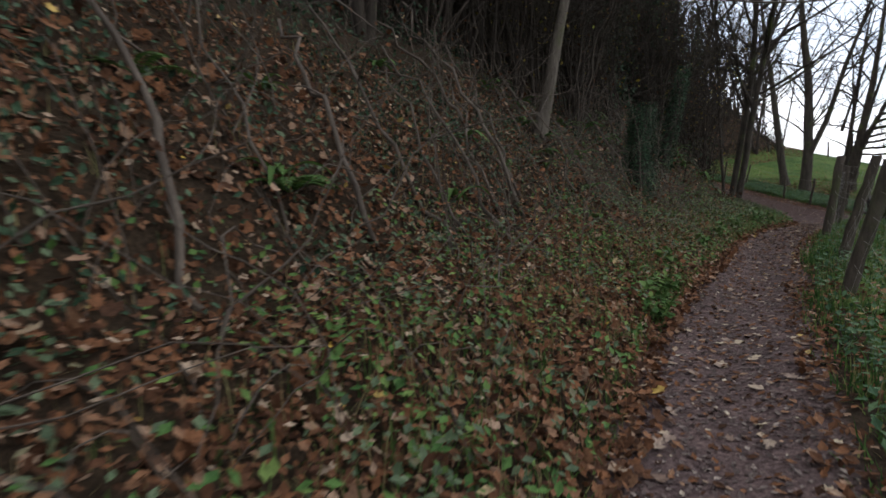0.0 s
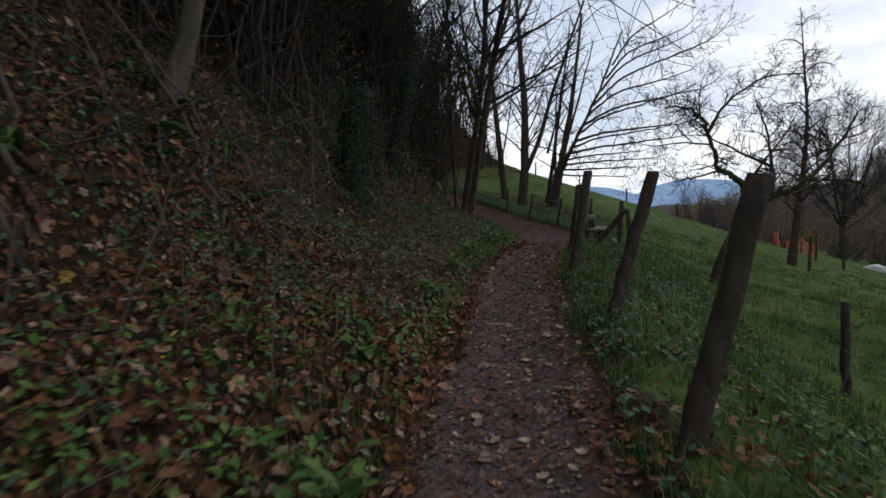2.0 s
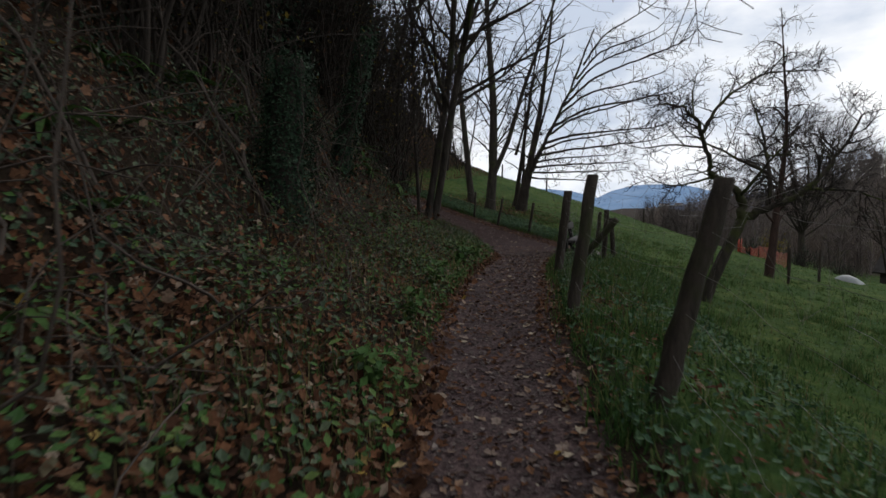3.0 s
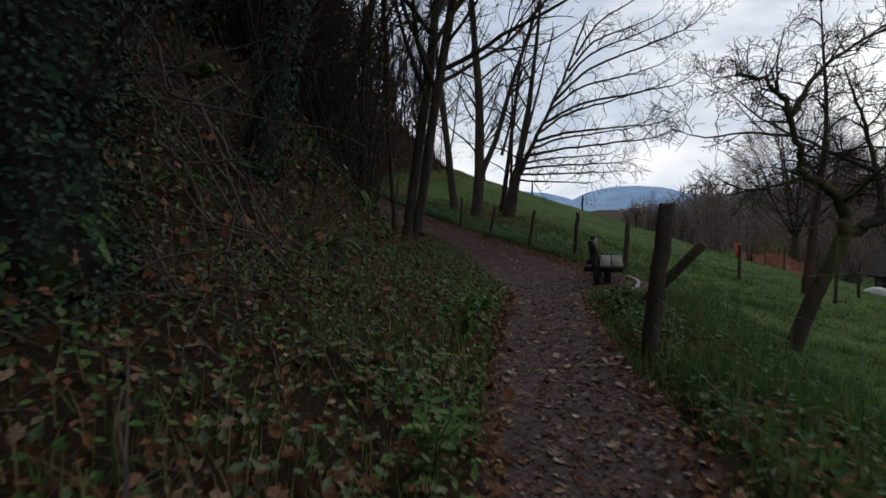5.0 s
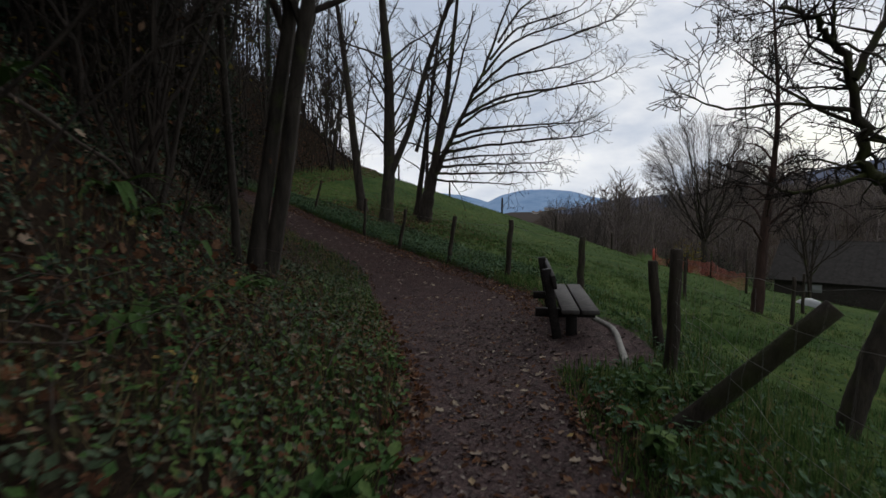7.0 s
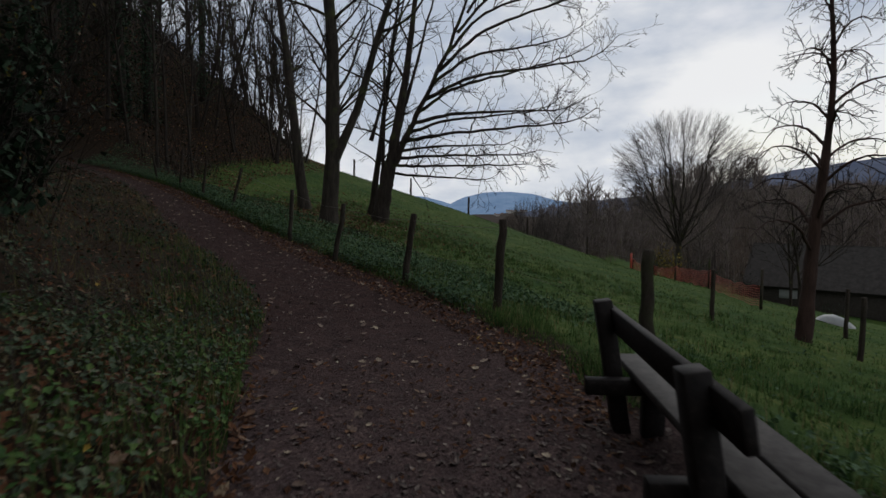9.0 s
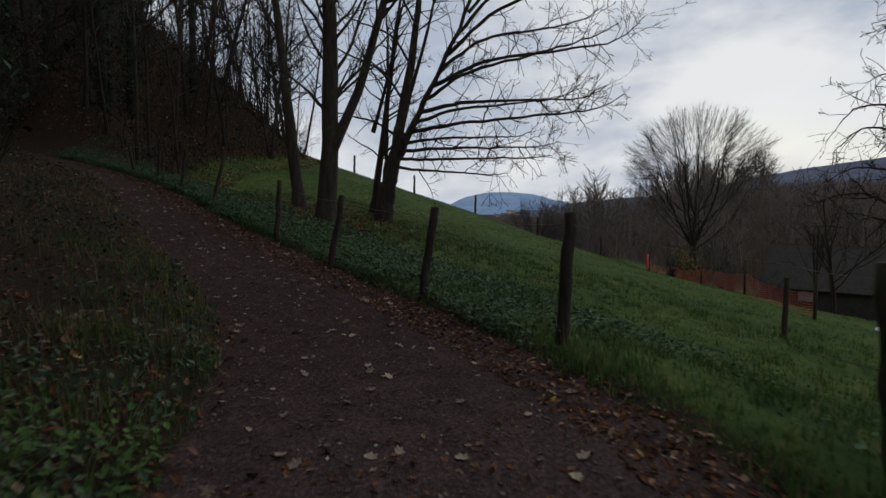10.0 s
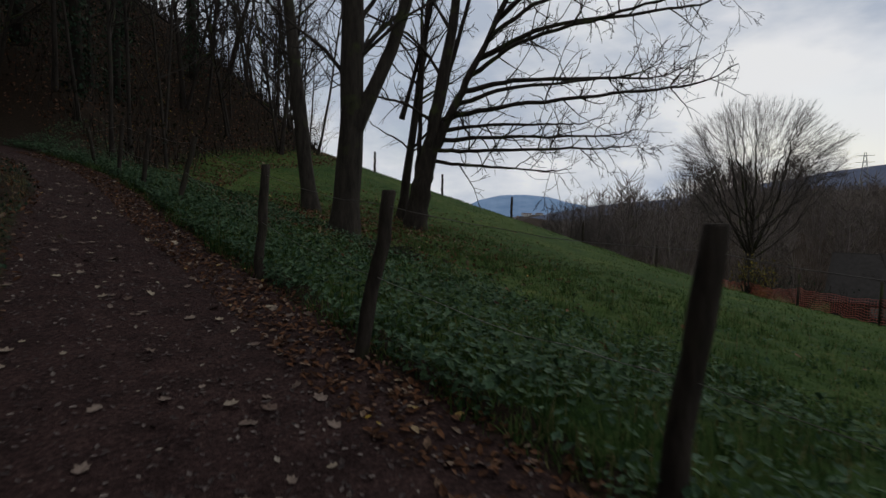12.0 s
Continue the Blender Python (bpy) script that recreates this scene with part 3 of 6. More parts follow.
def tree(base, label, bark, stems, cfg, seed, max_level=3, extra=(), name="tree", group="", category="bare tree"):
    """stems: (start height, direction, length, base radius, tip radius); extra: limbs (stem, share along it, direction, length, radius)."""
    rng = np.random.default_rng(seed)
    x, y = base
    z = z_at(x, y) - 0.12
    top = tagged(new(name), label, category, group)
    top.location = (x, y, z)
    wood, twig = Bag(), Bag()
    lines = []
    for p, d, ln, r0, r1 in stems:
        lines.append(limb(wood, twig, rng, p, d, ln, r0, r1, 0, cfg, max_level))
    for k, t, d, ln, r in extra:
        pts = lines[k]
        at = pts[int(t * (len(pts) - 1))]
        limb(wood, twig, rng, at, d, ln, r, max(r * 0.2, cfg["tip"]), 1, cfg, max_level)
    wood.part("trunk", bark, top)
    twig.part("crown", MAT_TWIG, top)
    return top


R11 = np.array([0.674, -0.739, 0.0])      # across the valley, along the fence's outlook
F11 = np.array([0.739, 0.674, 0.0])


def across(r, f, u):
    return R11 * r + F11 * f + np.array([0, 0, u])


# three field trees above the fence
tree((20.55, 27.6), "tall forked tree with ridged grey-brown bark beside the fence", MAT_BARK,
     [((0, 0, 0), across(0.12, 0, 1), 13, 0.27, 0.07), (across(0.24, 0, 2.2), across(0.46, 0.1, 1), 10, 0.14, 0.04)], FIELD, 11, 3,
     [(0, 0.5, across(-0.8, 0.3, 0.5), 3.5, 0.05), (1, 0.45, across(0.9, 0.1, 0.5), 3.2, 0.05)], group="field trees")
tree((23.2, 32.7), "slender leaning field tree with grey bark", MAT_BARK,
     [((0, 0, 0), across(-0.08, 0, 1), 13, 0.23, 0.06)], FIELD, 12, 3, group="field trees")
tree((27.2, 33.2), "thin upright tree on the meadow slope", MAT_BARK_DARK,
     [((0, 0, 0), across(0.03, 0, 1), 11, 0.17, 0.04), (across(0.05, 0, 3.6), across(0.25, 0.1, 1), 7, 0.08, 0.03)], FIELD, 13, 3, group="field trees")
# twin trunks at the corner of the wood
tree((10.40, 17.35), "twin-trunked ash with grey bark at the edge of the wood", MAT_BARK,
     [((0, 0, 0), (0.095, -0.10, 1), 12, 0.10, 0.05), ((0.17, 0.02, 0), (0.17, -0.17, 1), 12, 0.10, 0.05), ((-0.14, 0.14, 0), (-0.02, 0.06, 1), 9, 0.05, 0.02)], FOREST, 21, 3,
     [(1, 0.32, (0.9, -0.25, 0.5), 5.0, 0.042), (0, 0.45, (0.8, -0.6, 0.4), 3.0, 0.04)])
tree((9.62, 21.5), "dark straight trunk on the wooded bank", MAT_BARK_DARK, [((0, 0, 0), (0.06, 0, 1), 14, 0.26, 0.08)], FOREST, 22, 3)
tree((2.5, 9.74), "pale leaning trunk on the leafy bank", MAT_BARK_PALE, [((0, 0, 0), (0.30, 0.1, 1), 9, 0.10, 0.04)], FOREST, 23, 3,
     [(0, 0.45, (0.95, -0.2, -0.35), 5.5, 0.03), (0, 0.55, (0.9, -0.35, 0.0), 4.5, 0.028)])
# orchard trees below the path
def bent(pts, n=6):
    """A smooth line through a few places."""
    p = np.array(pts, float)
    p = np.concatenate([[2 * p[0] - p[1]], p, [2 * p[-1] - p[-2]]])
    out = []
    for i in range(1, len(p) - 2):
        for k in range(n):
            t = k / n
            a, b, c, d = p[i - 1:i + 3]
            out.append(0.5 * (2 * b + (c - a) * t + (2 * a - 5 * b + 4 * c - d) * t * t + (3 * b - a - 3 * c + d) * t ** 3))
    return np.array(out + [p[-2]])


def crooked_limb(wood, twig, rng, pts, r0, r1, cfg, shoots, reach, sides=9, start=0.15, droop=0.25, depth=4):
    """A gnarled limb along a bent line with curling side shoots."""
    p = bent(pts)
    p[1:-1] += rng.normal(0, min(0.02, r0 * 0.2), (len(p) - 2, 3))
    rad = np.linspace(0, 1, len(p))
    rad = r0 + (r1 - r0) * rad ** 0.8
    tube(wood, p, rad, sides, rough=0.07, rng=rng)
    tan = unit(np.gradient(p, axis=0))
    for _ in range(shoots):
        t = rng.uniform(start, 1.0)
        k = min(int(t * len(p)), len(p) - 1)
        side = unit(np.cross(tan[k], rng.standard_normal(3)))
        d = unit(tan[k] * rng.uniform(0.1, 0.9) + side + np.array([0, 0, rng.uniform(-droop, 0.45)]))
        ln = reach * rng.uniform(0.45, 1.15)
        r = min(rad[k] * 0.55, 0.011 + 0.010 * ln)
        limb(wood, twig, rng, p[k], d, ln, r, max(r * 0.3, cfg["tip"]), depth - 2, cfg, depth)
    return p


def apple_tree(base):
    rng = np.random.default_rng(31)
    x, y = base
    top = tagged(new("apple_tree"), "gnarled mossy apple tree leaning on the meadow", "fruit tree", "orchard trees")
    top.location = (x, y, z_at(x, y) - 0.1)
    cfg = dict(ORCHARD, seg=[0.3, 0.2, 0.13, 0.10], wander=[0.06, 0.2, 0.27, 0.3], many=[0, 4.5, 10.0, 12.0], ratio=[0.5, 0.5, 0.55, 0.55], lift=[0, 0.02, 0.03, 0.04], thin=[0.05, 0.022, 0.011, 0.008], tip=0.0042)
    wood, twig = Bag(), Bag()
    fork = (0.60, -0.45, 1.92)
    tube(wood, bent([(0, 0, -0.1), (0.10, -0.08, 0.45), (0.30, -0.22, 1.05), (0.48, -0.36, 1.55), fork]), np.linspace(0.125, 0.105, 25), 14, rough=0.06, rng=rng)
    limbs = [([fork, (0.55, -0.43, 2.40), (0.32, -0.26, 2.72), (0.07, -0.09, 2.84), (-0.02, -0.02, 3.2), (-0.20, 0.04, 3.76), (-0.28, 0.20, 4.15), (-0.55, 0.35, 4.34), (-1.0, 0.5, 4.36)], 0.095, 0.018, 34, 0.85),
             ([(-0.20, 0.04, 3.76), (0.10, -0.20, 4.40), (0.75, -0.70, 4.95), (1.6, -1.2, 5.05)], 0.046, 0.010, 24, 0.8),
             ([(-0.28, 0.20, 4.15), (-0.34, 0.2, 4.6), (-0.30, 0.12, 5.1)], 0.022, 0.006, 10, 0.5),
             ([fork, (1.0, -0.80, 2.15), (1.6, -1.3, 2.55), (2.2, -1.55, 3.2), (2.6, -1.85, 4.1)], 0.105, 0.020, 26, 0.95),
             ([(1.0, -0.80, 2.15), (1.3, -0.65, 2.9), (1.55, -0.35, 3.8), (1.45, -0.1, 4.7)], 0.062, 0.012, 26, 0.9),
             ([(0.07, -0.09, 2.84), (-0.35, 0.2, 2.70), (-0.72, 0.45, 2.66), (-1.15, 0.7, 2.86)], 0.030, 0.008, 16, 0.6),
             ([(1.6, -1.3, 2.55), (2.2, -1.9, 2.5), (2.9, -2.4, 2.2)], 0.040, 0.010, 16, 0.8),
             ([(-0.10, 0.0, 3.45), (-0.5, 0.5, 3.55), (-1.0, 0.95, 3.50), (-1.5, 1.2, 3.62)], 0.026, 0.007, 16, 0.7),
             ([(1.3, -0.65, 2.9), (0.9, 0.1, 3.4), (0.6, 0.8, 3.9), (0.5, 1.3, 4.4)], 0.040, 0.008, 20, 0.8),
             ([(0.55, -0.43, 2.40), (0.2, -1.0, 2.9), (0.05, -1.5, 3.4), (0.1, -1.9, 4.1)], 0.040, 0.008, 20, 0.8)]
    for pts, r0, r1, shoots, reach in limbs:
        crooked_limb(wood, twig, rng, pts, r0, r1, cfg, shoots, reach, 11 if r0 > 0.06 else 7)
    wood.part("trunk", MAT_BARK_MOSSY, top)
    twig.part("crown", MAT_TWIG, top)


apple_tree((14.42, 12.2))


def spreading_tree(base):
    """A field tree whose long limbs reach level over the slope."""
    rng = np.random.default_rng(14)
    x, y = base
    top = tagged(new("tree"), "wide spreading tree with long horizontal bare limbs on the meadow", "bare tree", "field trees")
    top.location = (x, y, z_at(x, y) - 0.12)
    cfg = dict(FOREST, seg=[0.6, 0.4, 0.26, 0.2], many=[0, 2.0, 2.7, 3.0], lift=[0.0, 0.03, 0.025, 0.02], wander=[0.04, 0.14, 0.17, 0.2], ratio=[0.5, 0.45, 0.5, 0.5], thin=[0.03, 0.021, 0.014, 0.010], tip=0.0075)
    wood, twig = Bag(), Bag()
    stems = [([(0, 0, -0.1), (0.22, 0, 1.2), (0.45, 0, 2.4), (0.85, 0, 4.5), (1.35, 0.1, 7.5), (1.9, 0.2, 12.5)], 0.42, 0.07, 10),
             ([(0.42, 0, 2.2), (0.95, -0.1, 3.3), (1.8, -0.2, 5.0), (3.0, -0.2, 7.5), (4.4, -0.3, 11.0)], 0.19, 0.04, 10),
             ([(0.5, 0.1, 2.7), (0.9, 0.4, 4.4), (1.6, 0.8, 7.0), (2.6, 1.2, 11.0)], 0.15, 0.03, 10),
             ([(0.05, 0.1, 0.7), (0.15, 0.2, 2.5), (0.25, 0.3, 5.0), (0.2, 0.4, 8.5)], 0.12, 0.03, 8)]
    for pts, r0, r1, shoots in stems:
        crooked_limb(wood, twig, rng, [across(*p) for p in pts], r0, r1, cfg, shoots, 1.6, 12, 0.45, 0.0)
    limbs = [(2.3, 4.8, -0.25, 0.1), (2.6, 5.8, -0.15, 0.1), (2.9, 6.3, 0.2, 0.2), (3.2, 5.4, 0.5, 0.2), (3.6, 7.6, 0.5, 0.5), (4.0, 6.4, 1.0, 0.3), (4.4, 8.3, 1.1, 0.6), (4.9, 6.8, 1.8, 0.4),
             (5.4, 8.4, 1.9, 0.9), (6.0, 7.0, 2.7, 0.5), (6.6, 7.6, 2.9, 0.9), (7.4, 6.2, 3.2, 0.6), (8.2, 5.6, 3.2, 0.8), (9.0, 4.6, 3.0, 0.6), (3.4, -3.4, 1.2, 0.4), (4.8, -3.6, 2.2, 0.6), (6.2, -3.2, 2.4, 0.8), (7.6, -2.6, 2.2, 0.6)]
    for k, (h, ln, rise, end) in enumerate(limbs):
        a = 0.19 * h if h < 2.8 or ln < 0 else 0.50 + 0.50 * (h - 2.4)
        f = (0.28 if k % 3 == 0 else -0.32 if k % 3 == 1 else 0.02) * ln
        pts = [across(a, 0, h), across(a + ln * 0.25, f * 0.3, h + rise * 0.5), across(a + ln * 0.6, f * 0.7, h + rise * 0.75), across(a + ln * 0.85, f * 0.95, h + rise * 0.95), across(a + ln, f, h + rise + end)]
        crooked_limb(wood, twig, rng, pts, 0.030 + 0.0078 * abs(ln), 0.012, cfg, int(3.6 * abs(ln)), 1.5, 7, 0.12, 0.15)
    wood.part("trunk", MAT_BARK_DARK, top)
    twig.part("crown", MAT_TWIG, top)


spreading_tree((26.1, 31.4))



def pear_tree(base):
    rng = np.random.default_rng(32)
    x, y = base
    top = tagged(new("pear_tree"), "old pear tree with a reddish trunk and tall bare crown", "fruit tree", "orchard trees")
    top.location = (x, y, z_at(x, y) - 0.1)
    cfg = dict(ORCHARD, seg=[0.3, 0.25, 0.18, 0.15], wander=[0.06, 0.16, 0.24, 0.26], many=[0, 3.4, 4.6, 5.0], lift=[0, -0.01, 0.0, 0.03], thin=[0.05, 0.02, 0.011, 0.008], tip=0.0055)
    wood, twig = Bag(), Bag()
    trunk = bent([(0, 0, -0.1), (0.10, -0.05, 1.2), (0.22, -0.10, 2.6), (0.30, -0.22, 4.2), (0.26, -0.30, 6.0), (0.16, -0.18, 8.0), (0.05, -0.05, 10.2)])
    tube(wood, trunk, np.interp(np.arange(len(trunk)), [0, 6, 13, 20, 36], [0.18, 0.15, 0.12, 0.075, 0.012]), 12, rough=0.07, rng=rng)
    for k in range(30):
        t = 0.27 + 0.70 * (k + rng.random()) / 30
        p = trunk[int(t * (len(trunk) - 1))]
        a = 2.4 * k + rng.uniform(-0.4, 0.4)
        ln = (2.5 - 1.9 * t) * rng.uniform(0.7, 1.2)
        out = np.array([math.cos(a), math.sin(a), 0])
        pts = [p, p + out * ln * 0.35 + [0, 0, ln * 0.30], p + out * ln * 0.8 + [0, 0, ln * 0.34], p + out * ln * 1.15 + [0, 0, ln * rng.uniform(0.0, 0.3)]]
        crooked_limb(wood, twig, rng, pts, 0.018 + 0.014 * ln, 0.006, cfg, 11, 0.75, 6, 0.2, 0.5, 4)
    wood.part("trunk", MAT_BARK_RED, top)
    twig.part("crown", MAT_TWIG, top)


pear_tree((25.0, 15.8))


def wood_prototypes():
    out = []
    for k in range(5):
        rng = np.random.default_rng(100 + k)
        stems = [((0, 0, 0), (rng.normal(0, 0.08), rng.normal(0, 0.08), 1), rng.uniform(10, 14), rng.uniform(0.06, 0.11), 0.025)]
        if k in (1, 3):
            stems.append(((0.1, 0.05, 0), (0.2, rng.normal(0, 0.15), 1), 9, 0.07, 0.025))
        out.append(tree((-40 - 4 * k, -60), "bare slender tree in the hillside wood", MAT_BARK_DARK if k % 2 else MAT_BARK, stems, dict(FOREST, tip=0.008, many=[2.4, 1.5, 1.0, 2], seg=[1.1, 0.6, 0.5, 0.4]), 200 + k, 3, group="hillside wood"))
    return out


def plant_wood():
    rng = np.random.default_rng(7)
    protos = wood_prototypes()
    places = []
    for _ in range(9000):
        if len(places) >= 200:
            break
        s, d = rng.uniform(6, 66), -(4.0 + 20 * rng.random() ** 1.4)
        x, y = on_way(s, d)
        if rng.random() < 0.48:
            q = rng.uniform(28, 72)
            w = wood_edge(q) - 1.0 - 18 * rng.random() ** 1.3
            x, y = 0.817 * q + 0.577 * w, 0.577 * q - 0.817 * w
        dd = way_coords(np.array([x]), np.array([y]))[1][0]
        if -4.0 < dd < 2.2 or math.hypot(x - 10.4, y - 17.1) < 1.5:
            continue
        if all((x - a) ** 2 + (y - b) ** 2 > 0.9 for a, b in places):
            places.append((float(x), float(y)))
    for i, (x, y) in enumerate(places):
        sc = rng.uniform(0.75, 1.15)
        m = pose(x, y, z_at(x, y) - 0.1, rng.normal(0, 3), rng.normal(0, 3), rng.uniform(0, 360))
        if i < 5:
            protos[i].matrix_basis = m
        else:
            t = copy_thing(protos[i % 5], m)
            t.scale = (sc, sc, sc)


plant_wood()


# ---------------------------------------------------------------- fence
def post(base, lean, r, length, label, group, seed, mat=None, name="fence_post"):
    """A round weathered post: base place, the top's shift, its height above ground."""
    rng = np.random.default_rng(seed)
    x, y = base
    z = z_at(x, y)
    n = 9
    t = np.linspace(0, 1, n)
    pts = np.stack([lean[0] * t, lean[1] * t, -0.15 + (length + 0.15) * t], -1)
    pts[1:-1, :2] += rng.normal(0, r * 0.12, (n - 2, 2))
    pts = np.concatenate([pts, pts[-1:] + [[0, 0, 0.012]]])
    rad = np.append(r * (1.06 - 0.12 * t + rng.normal(0, 0.02, n)), r * 0.80)
    b = Bag()
    tube(b, pts, rad, 14, True, 0.055, rng)
    ob = b.thing(name, mat or MAT_POST, label, "fence post", group)
    ob.location = (x, y, z)
    return np.array([x + lean[0], y + lean[1], z + length]), np.array([x, y, z])


def hang_wire(bag, a, b, sag, r, n=9, rng=None, wobble=0.0):
    t = np.linspace(0, 1, n)
    p = a[None] * (1 - t)[:, None] + b[None] * t[:, None]
    p[:, 2] -= sag * 4 * t * (1 - t)
    if rng is not None and wobble:
        p[1:-1] += rng.normal(0, wobble, (n - 2, 3))
    tube(bag, p, np.full(n, r), 3)


FP = "old round fence post, weathered and leaning beside the path"
tops = [post((3.3, 3.92), (0.40, -0.12), 0.062, 1.2, FP, "orchard fence", 41),
        post((4.26, 5.62), (0.39, -0.10), 0.058, 1.20, "thick knobbly fence post leaning over the verge", "orchard fence", 42),
        post((5.68, 7.37), (0.38, -0.14), 0.058, 1.22, FP, "orchard fence", 43),
        post((6.80, 9.03), (0.36, 0.06), 0.056, 1.30, FP, "orchard fence", 44),
        post((8.70, 11.06), (0.14, -0.07), 0.062, 1.21, "braced corner post with a cut top beside the path", "orchard fence", 45)]
gate = [post((12.17, 13.13), (0.12, 0.02), 0.055, 1.08, "dark split post where the fence turns", "orchard fence", 46),
        post((13.16, 13.64), (0.0, 0.1), 0.052, 0.95, "short dark post beside the turn of the fence", "orchard fence", 47)]
P2 = "round timber post of the wire fence along the meadow"
meadow = [post((14.95, 15.7), (0.28, 0.10), 0.055, 0.98, P2, "meadow fence", 51),
          post((16.03, 17.99), (0.10, -0.02), 0.054, 1.15, "notched round post of the wire fence", "meadow fence", 52),
          post((16.35, 20.02), (0.14, -0.12), 0.050, 1.10, P2, "meadow fence", 53),
          post((16.52, 22.01), (0.16, -0.14), 0.045, 1.06, P2, "meadow fence", 54),
          post((16.94, 24.08), (0.17, 0.11), 0.044, 1.10, "crooked thin post of the wire fence", "meadow fence", 55),
          post((17.74, 28.18), (0.30, -0.09), 0.042, 1.10, P2, "meadow fence", 56),
          post((18.0, 30.5), (0.10, -0.2), 0.042, 1.12, P2, "meadow fence", 57),
          post((18.15, 32.4), (0.12, 0.0), 0.042, 1.25, P2, "meadow fence", 58),
          post((18.3, 34.6), (-0.15, 0.0), 0.042, 0.9, P2, "meadow fence", 59)]


def brace():
    rng = np.random.default_rng(60)
    x, y = 10.2, 11.75
    a, b = np.array([10.72, 12.62, z_at(10.72, 12.62) - 0.12]), np.array([10.92, 11.80, 1.46])
    bag = Bag()
    t = np.linspace(0, 1, 8)
    p = a[None] * (1 - t)[:, None] + b[None] * t[:, None]
    tube(bag, p, 0.062 * (1 - 0.1 * t), 12, True, 0.04, rng)
    return bag.thing("fence_brace", MAT_POST, "mossy slanting brace pole of the old fence", "fence brace", "orchard fence")


brace()


def wires():
    rng = np.random.default_rng(61)
    net = Bag()
    line = tops + gate[:1]
    for (ta, ba), (tb, bb) in zip(line[:-1], line[1:]):
        for f in (0.08, 0.25, 0.42, 0.6, 0.78, 0.93):
            hang_wire(net, ba + (ta - ba) * f, bb + (tb - bb) * f, 0.05 + 0.06 * rng.random(), 0.0012, 9, rng, 0.012)
        n = int(np.linalg.norm(bb - ba) / 0.24)
        for k in range(1, n):
            t = k / n
            lo, hi = ba * (1 - t) + bb * t, ta * (1 - t) + tb * t
            hang_wire(net, lo + (hi - lo) * 0.05, lo + (hi - lo) * 0.9 + np.array([0, 0, -0.07]), 0, 0.0009, 5, rng, 0.015)
    net.thing("wire_netting", MAT_WIRE, "slack rusty wire netting strung between the old posts", "wire fence", kind="stuff")
    bag = Bag()
    for (ta, ba), (tb, bb) in zip(meadow[:-1], meadow[1:]):
        for f in (0.5, 0.92):
            hang_wire(bag, ba + (ta - ba) * f, bb + (tb - bb) * f, 0.04, 0.002, 9, rng, 0.006)
    bag.thing("fence_wire", MAT_WIRE, "thin wires running along the meadow fence posts", "fence wire", kind="stuff")
    bag = Bag()
    for k in range(5):
        a = tops[1][0] + (tops[4][0] - tops[1][0]) * rng.random()
        p = [a + np.array([0.03, -0.05, -0.1])]
        for _ in range(9):
            p.append(p[-1] + np.array([rng.normal(0.08, 0.05), rng.normal(-0.05, 0.05), rng.normal(-0.03, 0.09)]))
        tube(bag, p, np.full(10, 0.0016), 3)
        bag.thing("loose_wire", MAT_WIRE, "loose curled end of old fence wire", "wire", "loose wires")
        bag = Bag()
    p = [gate[0][0] + np.array([0.02, 0, -0.03])]
    for k in range(14):
        p.append(p[-1] + np.array([rng.normal(0.005, 0.03), rng.normal(-0.005, 0.03), -0.07]))
    tube(bag, p, np.full(15, 0.002), 3)
    bag.thing("loose_wire", MAT_WIRE, "curled wire hanging down a dark post", "wire", "loose wires")


wires()


# ---------------------------------------------------------------- bench
def bench():
    ax, face = np.array([0.80, 0.60, 0]), np.array([0.60, -0.80, 0])
    c = np.array([13.14, 14.98, 0.0])
    z0 = 0.45
    top = tagged(new("bench"), "dark-stained wooden bench with plank seat facing the valley", "bench")
    top.location = (c[0], c[1], z0)
    turn = np.stack([ax, face, [0, 0, 1]], -1)
    half = 0.70

    def loc(a, f, u):
        return ax * a + face * f + np.array([0, 0, u])

    for a in (-half, half):
        b = Bag()
        k = math.radians(9)
        tilt = turn @ np.array([[1, 0, 0], [0, math.cos(k), math.sin(k)], [0, -math.sin(k), math.cos(k)]]).T
        t2 = np.stack([ax, unit(face * math.cos(k) + np.array([0, 0, math.sin(k)])), unit(np.array([0, 0, math.cos(k)]) - face * math.sin(k))], -1)
        box(b, loc(a, -0.04, 0.37), (0.105, 0.10, 0.98), t2)
        b.part("back_post", MAT_BENCH, top)
        b = Bag()
        box(b, loc(a - 0.10 * np.sign(a), 0.10, 0.35), (0.075, 0.66, 0.095), turn)
        b.part("seat_bearer", MAT_BENCH, top)
        b = Bag()
        box(b, loc(a - 0.10 * np.sign(a), 0.17, 0.12), (0.10, 0.12, 0.42), turn)
        b.part("leg", MAT_BENCH, top)
    for f in (0.13, 0.335):
        b = Bag()
        box(b, loc(0, f, 0.425), (1.95, 0.185, 0.048), turn)
        b.part("seat_plank", MAT_SEAT, top, "grey worn seat plank")
    b = Bag()
    k = math.radians(9)
    t2 = np.stack([ax, unit(face * math.cos(k) + np.array([0, 0, math.sin(k)])), unit(np.array([0, 0, math.cos(k)]) - face * math.sin(k))], -1)
    box(b, loc(0, -0.045, 0.74), (1.95, 0.045, 0.15), t2)
    b.part("back_plank", MAT_BENCH, top)
    return top


bench()


